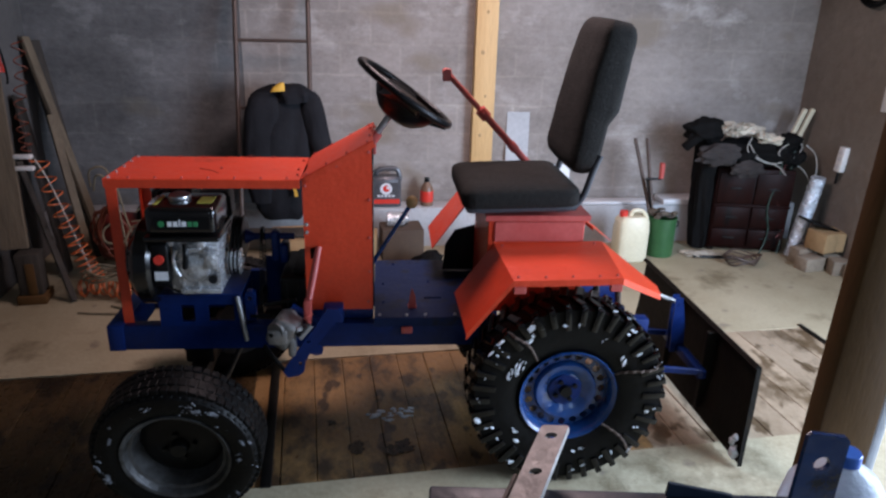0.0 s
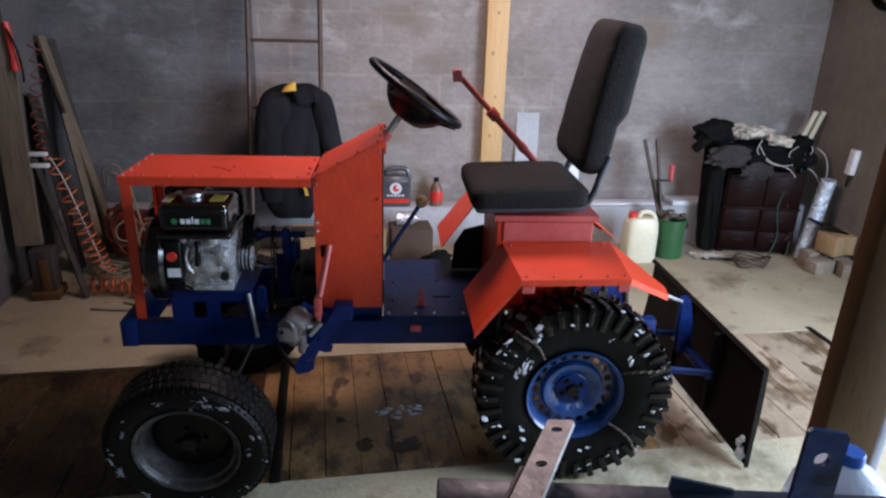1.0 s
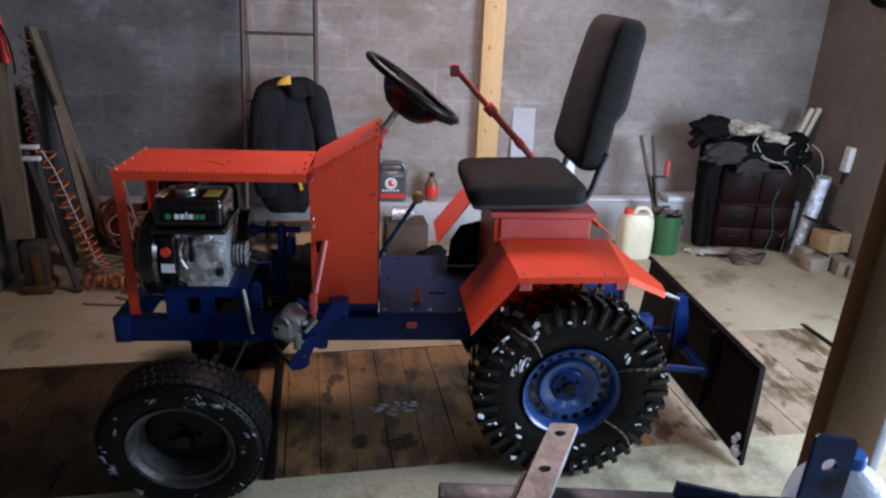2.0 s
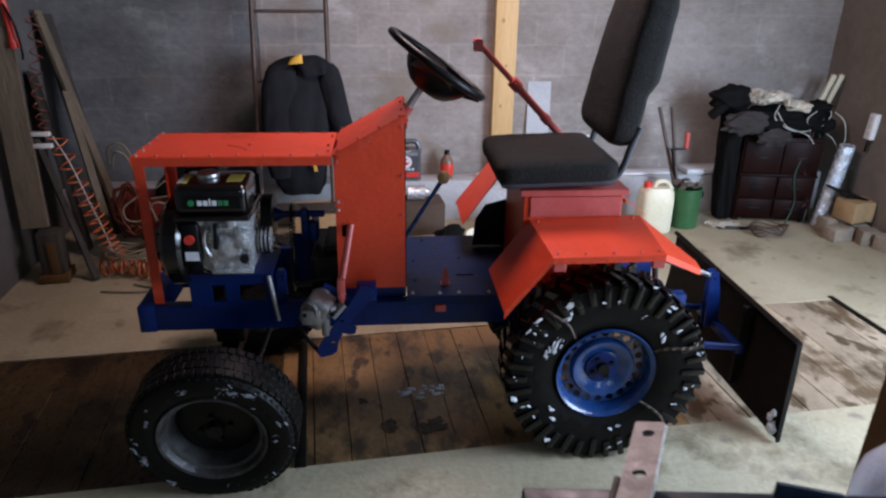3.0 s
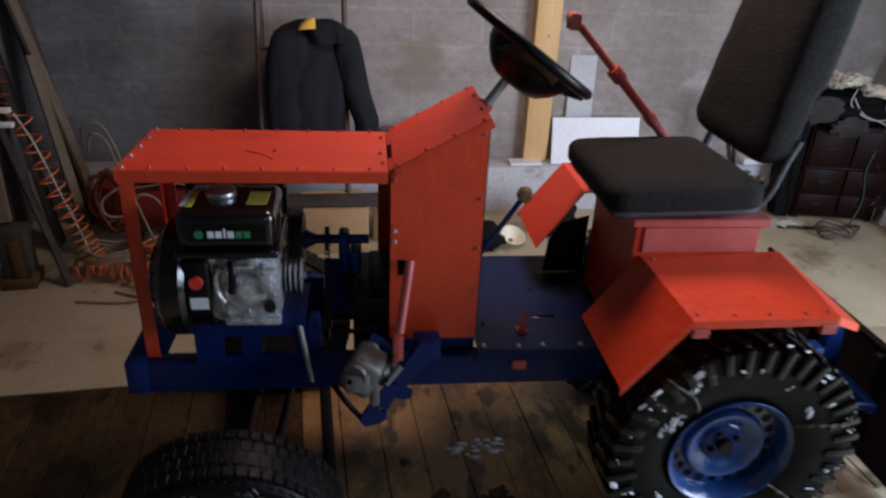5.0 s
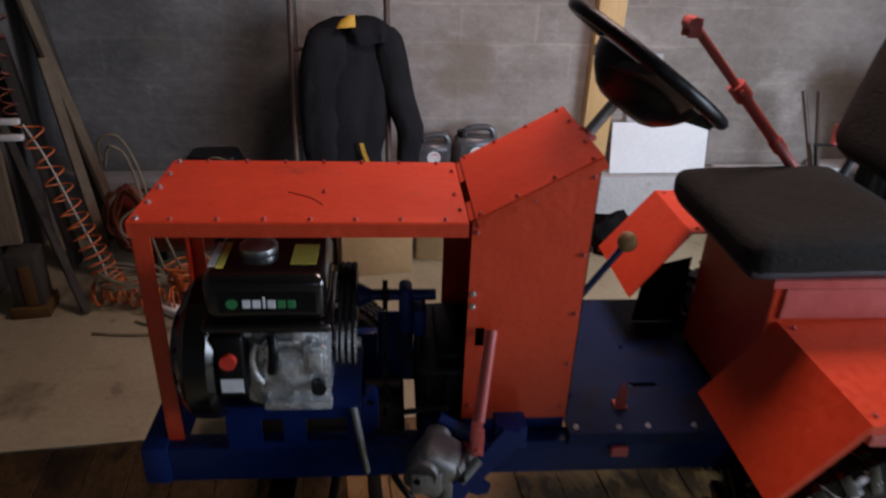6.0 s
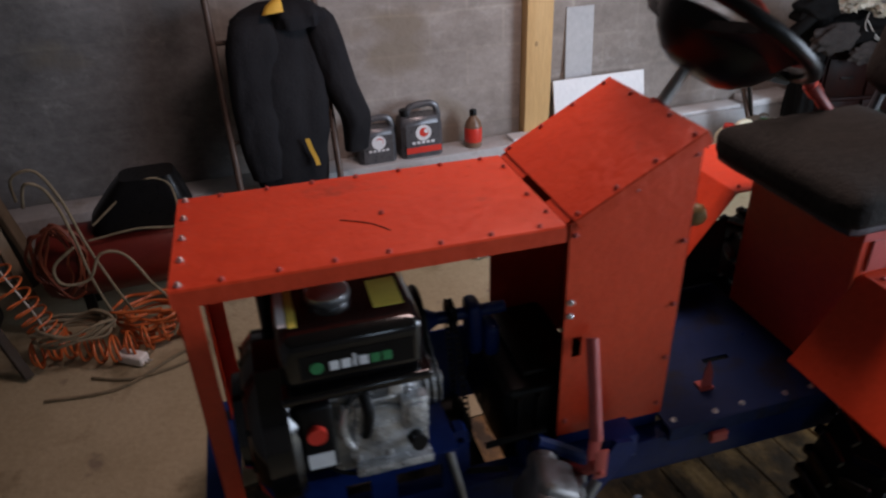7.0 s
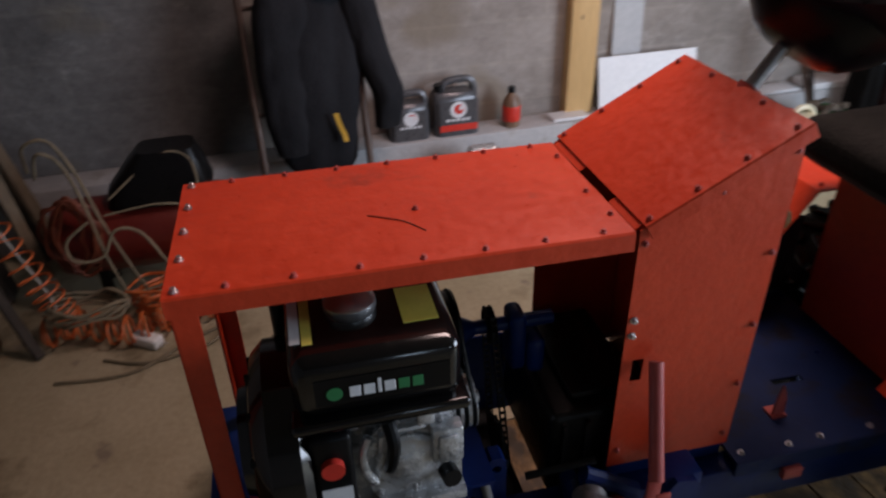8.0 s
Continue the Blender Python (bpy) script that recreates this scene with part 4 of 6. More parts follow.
for v0 in (-0.025, 0.37):
    bm = B()
    tube(bm, [(1.55, v0, 0.995), (1.61, v0, 1.005), (1.645, v0, 1.05), (1.668, v0, 1.13), (1.69, v0, 1.19)], 0.012, 10)
    part("backrest_bracket", bm, M["vinyl"], bk)

# long red hitch lever
bm = B()
rod(bm, (1.190, 0.372, 1.412), (1.335, 0.372, 1.262), 0.011, 12)
rod(bm, (1.325, 0.372, 1.272), (1.76, 0.372, 0.82), 0.014, 12)
hl = part("hitch_lever", bm, M["pink"], tractor, "long pinkish red hitch lever")
bm = B()
rod(bm, (1.315, 0.372, 1.282), (1.345, 0.372, 1.251), 0.022, 12)
rod(bm, (1.32, 0.335, 1.272), (1.34, 0.405, 1.262), 0.006, 8)
part("collar", bm, M["pink"], hl)
bm = B()
rod(bm, (1.445, 0.372, 1.147), (1.468, 0.372, 1.123), 0.018, 12)
part("collar", bm, M["pink"], hl)
bm = B()
rod(bm, (1.180, 0.35, 1.420), (1.180, 0.395, 1.420), 0.017, 12)
box(bm, 1.166, 1.198, 0.352, 0.358, 1.39, 1.435, 0.002, 1)
box(bm, 1.166, 1.198, 0.388, 0.394, 1.39, 1.435, 0.002, 1)
part("lever_fork", bm, M["pink"], hl)


# wheels
def lug_tyre(R, width, rim_r, n, m, parent, label):
    b_m = B()
    w = width / 2
    bR = R - 0.011
    prof = [(rim_r, -w * 0.72), (rim_r + 0.02, -w * 0.86), ((rim_r + bR) / 2, -w), (bR - 0.007, -w * 0.94), (bR - 0.002, -w * 0.80), (bR, -w * 0.4), (bR, w * 0.4), (bR - 0.002, w * 0.80), (bR - 0.007, w * 0.94), ((rim_r + bR) / 2, w), (rim_r + 0.02, w * 0.86), (rim_r, w * 0.72)]
    lathe(b_m, prof, 64, m, closed=True)
    ty = part("tyre", b_m, M["rubber"], parent, label)
    b_m = B()
    for i in range(n):
        for s in (-1, 1):
            a = 360 * (i + (0.5 if s > 0 else 0)) / n
            base = m @ pose(0, 0, 0, 0, 0, a) @ Matrix.Diagonal((1, 1, s, 1))
            j = 1 + 0.1 * math.sin(i * 7.3 + s)
            box(b_m, bR - 0.012, R, -0.0135 * j, 0.0135 * j, 0.004, w * 0.86, 0.004, 1, m=base @ pose(0, 0, 0, 20))
            box(b_m, bR - 0.080 + 0.016 * (i % 2), R - 0.004, -0.0125 * j, 0.0115, w * 0.80, w * 1.075, 0.005, 2, m=base @ pose(0, 0, 0, 0, 0, -4))
    tagged(part("tread", b_m, M["gloss_rubber"], ty), kind="stuff")
    return ty


def snow_on(snow, m, R, w, count, seed, zone=(0.55, 0.97)):
    rng = random.Random(seed)
    for i in range(count):
        a = rng.uniform(0, 2 * math.pi)
        snow_streak(snow, m, a, R * rng.uniform(*zone), w, rng.choice((0.005, 0.006, 0.008, 0.011)), rng.uniform(0, 180), seed + i, 4)


def snow_streak(snow, m, a, r, w, length, turn, seed, grains=9):
    """A ragged smear: small grains of wet snow strewn along a short line, added to the mesh of all the wheel's snow."""
    rng = random.Random(int(seed * 10))
    b_m = B()
    for k in range(grains):
        q = rng.uniform(-1, 1)
        g = rng.uniform(0.0015, 0.0046) * (1.25 - abs(q))
        blob(b_m, (q * length, rng.gauss(0, 0.22) * length, rng.uniform(0, 0.001)), (g * rng.uniform(1.2, 3.2), g * rng.uniform(0.6, 1.1), 0.0016 + 0.2 * g), 2, 1.2, 3.0, seed + k * 2.3)
    bmesh.ops.transform(b_m, matrix=m @ pose(r * math.cos(a), r * math.sin(a), w, 0, 0, turn), verts=b_m.verts)
    grown = bpy.data.meshes.new("snow")
    b_m.to_mesh(grown)
    b_m.free()
    snow.from_mesh(grown)
    bpy.data.meshes.remove(grown)


def rear_wheel(v0, s):
    """s is the side that faces outwards along y: -1 towards the near wall."""
    m = pose(1.593, v0, 0.36, 90 if s < 0 else -90)
    b_m = B()
    rod(b_m, m @ Vector((0, 0, -0.06)), m @ Vector((0, 0, 0.03)), 0.06, 24)
    wh = part("wheel", b_m, M["dark"], tractor, "rear wheel on a blue steel rim")
    ty = lug_tyre(0.36, 0.19, 0.172, 38, m, wh, "wet black tyre with deep lugs")
    rm = m @ Matrix.Diagonal((0.89, 0.89, 1, 1))
    b_m = B()
    lathe(b_m, [(0.196, 0.082), (0.202, 0.086), (0.199, 0.091), (0.190, 0.086), (0.180, 0.066), (0.178, 0.03), (0.17, -0.05), (0.19, -0.08), (0.20, -0.084), (0.192, -0.088), (0.165, -0.055), (0.172, 0.03), (0.174, 0.064), (0.186, 0.082)], 48, rm, closed=True)
    rim = part("rim", b_m, M["rimblue"], wh, "blue painted steel rim")
    b_m = B()
    sheet(b_m, ring_pts(0, 0, 0.176, 60), [ring_pts(0, 0, 0.128, 48)] + [ring_pts(0.154 * math.cos(k * math.pi / 10), 0.154 * math.sin(k * math.pi / 10), 0.0155, 14) for k in range(20)], 0.004, rm @ pose(0, 0, 0.030))
    lathe(b_m, [(0.132, 0.030), (0.130, 0.046), (0.122, 0.056), (0.108, 0.054), (0.085, 0.040), (0.070, 0.034), (0.064, 0.040), (0.030, 0.040)], 48, rm)
    part("wheel_disc", b_m, M["rimblue"], rim, "pressed blue wheel disc with round holes", smooth=30)
    for k in range(4):
        b_m = B()
        a = k * math.pi / 2 + 0.5
        rod(b_m, rm @ Vector((0.044 * math.cos(a), 0.044 * math.sin(a), 0.038)), rm @ Vector((0.044 * math.cos(a), 0.044 * math.sin(a), 0.054)), 0.0085, 6)
        part("wheel_nut", b_m, M["dark"], rim)
    b_m = B()
    rod(b_m, rm @ Vector((0, 0, 0.038)), rm @ Vector((0, 0, 0.062)), 0.022, 16)
    part("hub_cap", b_m, M["dark"], rim)
    b_m = B()
    lathe(b_m, [(0.068, 0.0395), (0.066, 0.0415), (0.02, 0.0425)], 28, rm)
    part("hub_plate", b_m, M["blue"], rim)
    if s < 0:
        snow = B()
        snow_on(snow, m, 0.36, 0.0995, 24, 11, (0.80, 0.97))
        snow_on(snow, m, 0.36, 0.094, 6, 5, (0.62, 0.72))
        for a0, r1 in ((2.26, 0.355), (-0.72, 0.345), (0.42, 0.350)):
            b_m = B()
            pts = []
            for i in range(15):
                q = i / 14
                r = 0.165 + (r1 - 0.165) * q
                a = a0 + 0.05 * math.sin(q * 5 + a0)
                pts.append(m @ Vector((r * math.cos(a), r * math.sin(a), 0.060 + 0.050 * math.sin(min(1.0, q * 1.6) * 1.57) - 0.02 * max(0, q - 0.8) * 5 + 0.003 * (-1) ** i)))
            tube(b_m, pts, 0.0048, 6, 2)
            part("tyre_chain", b_m, M["rust"], wh, "rusty chain strand over the tyre")
        for a0, r, size, grains in ((2.55, 0.225, 0.034, 22), (2.72, 0.240, 0.026, 14), (2.15, 0.290, 0.022, 14), (2.08, 0.325, 0.024, 14), (3.75, 0.23, 0.016, 8), (0.35, 0.33, 0.016, 9), (0.2, 0.335, 0.020, 10), (-0.75, 0.335, 0.018, 9), (-0.2, 0.30, 0.012, 6), (0.9, 0.335, 0.016, 8), (3.4, 0.335, 0.014, 7), (4.1, 0.33, 0.016, 8)):
            snow_streak(snow, m, a0, r, 0.0965, size, math.degrees(a0) - 75, a0 * 9, grains)
        tagged(part("wet_snow", snow, M["snow"], wh, "smears of wet snow"), kind="stuff")


rear_wheel(-0.16, -1)
rear_wheel(W + 0.16, 1)


def front_wheel(m, snowy):
    b_m = B()
    rod(b_m, m @ Vector((0, 0, -0.08)), m @ Vector((0, 0, 0.0)), 0.05, 20)
    wh = part("wheel", b_m, M["dark"], tractor, "front wheel on a dirty pale rim")
    b_m = B()
    w, rr = 0.086, 0.168
    lathe(b_m, [(rr, -w * 0.75), (rr + 0.02, -w * 0.9), (0.222, -w), (0.250, -w * 0.92), (0.266, -w * 0.70), (0.272, -w * 0.3), (0.272, w * 0.3), (0.266, w * 0.70), (0.250, w * 0.92), (0.222, w), (rr + 0.02, w * 0.9), (rr, w * 0.75)], 64, m, closed=True)
    ty = part("tyre", b_m, M["rubber"], wh, "wet black road tyre")
    b_m = B()
    for i in range(58):
        for h0, h1, off in ((-0.066, -0.040, 0), (-0.034, -0.004, 4), (0.002, 0.034, 0), (0.040, 0.066, 4)):
            box(b_m, 0.261, 0.2745, -0.0120, 0.0125, h0, h1, 0.002, 1, m=m @ pose(0, 0, 0, 0, 0, 360 * i / 58 + off))
        box(b_m, 0.242, 0.259, -0.0085, 0.0085, 0.064, 0.0755, 0.003, 1, m=m @ pose(0, 0, 0, 0, 0, 360 * i / 58))
    tagged(part("tread", b_m, M["rubber"], ty), kind="stuff")
    b_m = B()
    lathe(b_m, [(0.168, 0.062), (0.178, 0.070), (0.176, 0.079), (0.167, 0.075), (0.155, 0.052), (0.148, 0.005), (0.138, -0.03), (0.15, -0.06), (0.168, -0.07), (0.14, -0.068), (0.128, -0.03), (0.140, 0.005), (0.147, 0.05)], 48, m, closed=True)
    rim = part("rim", b_m, M["greyrim"], wh, "dirty pale steel rim")
    b_m = B()
    lathe(b_m, [(0.147, -0.012), (0.128, -0.004), (0.105, 0.006), (0.085, 0.004), (0.07, 0.012), (0.02, 0.014)], 40, m)
    for k in range(4):
        a = k * math.pi / 2 + 0.2
        rod(b_m, m @ Vector((0.05 * math.cos(a), 0.05 * math.sin(a), 0.01)), m @ Vector((0.05 * math.cos(a), 0.05 * math.sin(a), 0.028)), 0.009, 6)
    rod(b_m, m @ Vector((0, 0, 0.01)), m @ Vector((0, 0, 0.045)), 0.032, 18, 0.026)
    part("wheel_disc", b_m, M["dark"], rim, "dark oily wheel centre")
    if snowy:
        slush = B()
        snow_on(slush, m, 0.27, 0.0815, 31, 31, (0.72, 0.94))
        for a0, r, size, grains in ((1.85, 0.222, 0.022, 16), (1.20, 0.222, 0.030, 20), (0.95, 0.235, 0.022, 12), (2.7, 0.21, 0.016, 8), (3.45, 0.235, 0.028, 18), (3.25, 0.25, 0.016, 8), (0.3, 0.23, 0.014, 7), (4.0, 0.24, 0.02, 9)):
            snow_streak(slush, m, a0, r, 0.0835, size, math.degrees(a0) - 80, a0 * 7, grains)
        tagged(part("wet_slush", slush, M["slush"], wh, "smears of grey slush"), kind="stuff")


fw = pose(0.255, -0.397, 0.254) @ Euler((radians(90 + 8), 0, 0)).to_matrix().to_4x4() @ pose(0, 0, -0.078)
front_wheel(fw, True)
fw2 = pose(0.255, W + 0.397, 0.254) @ Euler((radians(-90 - 8), 0, 0)).to_matrix().to_4x4() @ pose(0, 0, -0.078)
front_wheel(fw2, False)

# rear blade on its linkage
bl_a, bl_b = Vector((2.345, -0.165, 0)), Vector((2.255, 0.80, 0))
along = (bl_b - bl_a).normalized()
bm = B()
loops = []
for i in range(13):
    z = 0.40 * i / 12
    bow = 0.010 * (1 - ((z - 0.22) / 0.22) ** 2)
    loops.append((z, bow))
front, backv = [], []
for z, bow in loops:
    row, row2 = [], []
    for k in range(9):
        p = bl_a + (bl_b - bl_a) * (k / 8)
        zz = z + 0.015 + 0.065 * k / 8
        row.append(bm.verts.new((p.x + bow - 0.035 * (1 - z / 0.4), p.y - 0.05 * (1 - z / 0.4) * (1 - k / 8), zz)))
        row2.append(bm.verts.new((p.x + bow + 0.008 - 0.035 * (1 - z / 0.4), p.y - 0.05 * (1 - z / 0.4) * (1 - k / 8), zz)))
    front.append(row)
    backv.append(row2)
for i in range(12):
    for k in range(8):
        bm.faces.new((front[i][k], front[i][k + 1], front[i + 1][k + 1], front[i + 1][k]))
        bm.faces.new((backv[i][k + 1], backv[i][k], backv[i + 1][k], backv[i + 1][k + 1]))
for i in range(12):
    bm.faces.new((front[i][0], front[i + 1][0], backv[i + 1][0], backv[i][0]))
    bm.faces.new((front[i + 1][8], front[i][8], backv[i][8], backv[i + 1][8]))
for k in range(8):
    bm.faces.new((front[0][k + 1], front[0][k], backv[0][k], backv[0][k + 1]))
    bm.faces.new((front[12][k], front[12][k + 1], backv[12][k + 1], backv[12][k]))
blade = part("grading_blade", bm, M["blade"], tractor, "dark muddy steel grading blade")
bm = B()
a, c = bl_a + Vector((0, 0, 0.412)), bl_b + Vector((0, 0, 0.478))
d = (c - a)
rod(bm, a + Vector((-0.004, 0, 0)), c + Vector((-0.004, 0, 0)), 0.0125, 4)
part("blade_edge", bm, M["blade"], blade)
bm = B()
quad_plate(bm, a + Vector((-0.012, -0.003, 0.0)), a + Vector((0.008, -0.003, 0.0)), Vector((2.318, -0.22, 0.012)), Vector((2.302, -0.22, 0.012)), 0.006)
part("blade_flange", bm, M["blade"], blade, smooth=0)
for k in (0.30, 0.62):
    p = bl_a + (bl_b - bl_a) * k
    bm = B()
    box(bm, p.x - 0.045, p.x - 0.002, p.y - 0.012, p.y + 0.012, 0.06, 0.42, 0.003, 1)
    part("blade_rib", bm, M["blade"], blade)
bm = B()
rod(bm, (1.80, 0.10, 0.70), (2.03, 0.20, 0.575), 0.020, 12)
tl = part("top_link", bm, M["blue"], tractor)
bm = B()
rod(bm, (2.02, 0.195, 0.58), (2.18, 0.265, 0.495), 0.009, 10)
part("screw", bm, M["steel"], tl)
for v0 in (0.235, 0.270):
    bm = B()
    sheet(bm, [(2.175, 0.27), (2.235, 0.27), (2.225, 0.40), (2.20, 0.525), (2.168, 0.525), (2.168, 0.40)], [ring_pts(2.183, 0.497, 0.008)], 0.006, pose(0, v0, 0, 90))
    part("mast_plate", bm, M["blue"], tractor, smooth=0)
for v0 in (-0.02, W - 0.02):
    bm = B()
    box(bm, -0.22, 0.22, -0.008, 0.008, -0.013, 0.013, 0.003, 1, m=pose(2.0, v0 + 0.03, 0.32, 0, 6))
    part("lower_arm", bm, M["blue"], tractor)
bm = B()
box(bm, 2.20, 2.235, 0.0, 0.37, 0.27, 0.305, 0.004)
part("hitch_bar", bm, M["blue"], tractor)
bm = B()
for i, (dv, dz, s) in enumerate(((0.01, 0.05, 0.022), (0.03, 0.085, 0.016), (0.012, 0.115, 0.013))):
    blob(bm, (2.30, -0.19 + dv, dz), (s * 0.7, s, s * 1.2), 2, 0.6, 1.8, i * 2.3)
part("snow_clump", bm, M["snow"], blade, "clump of wet snow")


# ---- along the back wall ----
bm = B()
box(bm, 1.800, 1.948, 5.222, 5.297, 0.288, ZC, 0.004)
post = single("wall_post", bm, M["pine"], "pale knotty pine post against the grey wall", "post")
for x0, z0, r in ((0.045, 1.93, 0.011), (0.075, 1.60, 0.009), (0.05, 1.34, 0.012), (0.08, 1.05, 0.008), (0.055, 0.78, 0.010)):
    bm = B()
    lathe(bm, [(0.0, 0.0016), (r * 0.7, 0.0014), (r, 0.0)], 14, pose(1.800 + x0, 5.2215, z0, 90) @ Matrix.Diagonal((1, 1.3, 1, 1)))
    part("knot", bm, M["carton"], post, "brown knot")
lean = pose(0.478, 5.19, 1.65) @ pose(0, 0, 0, -14.5)
bm = B()
ladder = thing("ladder", Matrix(), "brown steel ladder leaning on the back wall", "ladder")
for x0 in (-0.225, 0.225):
    bm = B()
    p, q = lean @ Vector((x0, 0, 0.55)), lean @ Vector((x0, 0, -1.70))
    rod(bm, p, q, 0.0155, 12)
    part("side_rail", bm, M["rust"], ladder)
for k in range(0, 4):
    bm = B()
    z0 = -0.262 + 0.42 - 0.42 * k
    rod(bm, lean @ Vector((-0.225, 0, z0)), lean @ Vector((0.225, 0, z0)), 0.0105, 10)
    part("rung", bm, M["rust"], ladder)


def garment(cx, cy, loops, fold, seed, n=36):
    """Lofted cloth: loops of (z, half width, half depth, shift x, shift y), creased by folds."""
    out = []
    for z, hw, hd, sx, sy in loops:
        row = []
        for i in range(n):
            a = 2 * math.pi * i / n
            x, y = math.copysign(abs(math.cos(a)) ** 0.8, math.cos(a)) * hw, math.copysign(abs(math.sin(a)) ** 0.8, math.sin(a)) * hd
            k = 1 + fold * noise.noise(Vector((x * 14 + seed, y * 9, z * 3.2))) + fold * 0.6 * noise.noise(Vector((x * 33, seed, z * 11)))
            row.append((cx + sx + x * (1 + (k - 1) * 0.4), cy + sy + y * k, z + 0.012 * noise.noise(Vector((x * 9, seed, y * 9)))))
        out.append(row)
    return out


def dense(keys, n):
    """Rows between the given ones, evenly spaced in their first value."""
    zs = [k[0] for k in keys]
    out = []
    for i in range(n):
        z = zs[0] + (zs[-1] - zs[0]) * i / (n - 1)
        for a, c in zip(keys, keys[1:]):
            if min(a[0], c[0]) - 1e-6 <= z <= max(a[0], c[0]) + 1e-6:
                t = (z - a[0]) / (c[0] - a[0])
                out.append([z] + [a[j] + (c[j] - a[j]) * t for j in range(1, len(a))])
                break
    return out


coat = thing("work_jacket", pose(0.015, 0, -0.01), "dark quilted work jacket with yellow trim hung on the ladder", "jacket")
bm = B()
loft(bm, garment(0.50, 4.925, dense([(0.30, 0.12, 0.055, -0.01, 0), (0.36, 0.155, 0.075, -0.015, 0), (0.60, 0.175, 0.075, -0.01, 0.0), (0.85, 0.185, 0.07, 0.0, 0.03), (1.03, 0.19, 0.065, 0.0, 0.07), (1.09, 0.185, 0.055, 0.005, 0.085), (1.12, 0.15, 0.045, 0.02, 0.095), (1.15, 0.09, 0.035, 0.03, 0.10)], 26), 0.24, 3.0))
part("body", bm, M["jacket"], coat, smooth=60)
for s, dx, lowz, seed, wide in ((-1, -0.112, 0.42, 7.0, 1.45), (1, 0.215, 0.50, 12.0, 1.0)):
    bm = B()
    loft(bm, garment(0.50 + dx, 4.90, dense([(z, hw * wide, hd, sx / wide, sy) for z, hw, hd, sx, sy in ((lowz, 0.052, 0.05, 0.070 * s if s > 0 else -0.02, 0), (lowz + 0.15, 0.068, 0.06, 0.082 * s if s > 0 else -0.02, 0), (0.80, 0.075, 0.06, 0.030 * s if s > 0 else -0.01, 0.03), (1.00, 0.075, 0.058, -0.015 * s, 0.06), (1.07, 0.066, 0.048, -0.025 * s, 0.08), (1.105, 0.036, 0.03, -0.03 * s, 0.09))], 20), 0.22, seed))
    part("sleeve", bm, M["jacket"], coat, smooth=60)
bm = B()
loft(bm, garment(0.60, 4.97, dense([(1.05, 0.115, 0.07, 0.01, 0), (1.10, 0.105, 0.065, 0.01, 0.0), (1.135, 0.08, 0.045, 0.0, 0.01), (1.155, 0.04, 0.02, -0.01, 0.02)], 9), 0.5, 21.0))
part("hood", bm, M["lining"], coat, smooth=60)
bm = B()
loft(bm, garment(0.50, 4.93, dense([(1.115, 0.045, 0.03, -0.005, 0), (1.145, 0.038, 0.03, 0.005, 0.01), (1.168, 0.018, 0.02, 0.02, 0.02)], 6), 0.4, 5.0, 16))
part("collar_lining", bm, M["yellow"], coat, "yellow collar lining", smooth=60)
bm = B()
loft(bm, [[(0.555 + dx + w, 4.822 + 0.006 * math.sin(z0 * 40) + t, z0) for w, t in ((-0.010, 0), (0.010, 0), (0.010, 0.004), (-0.010, 0.004))] for z0, dx in ((0.47, 0.035), (0.50, 0.030), (0.55, 0.012), (0.60, 0.0))])
part("pocket_tag", bm, M["yellow"], coat, "yellow pocket strip")

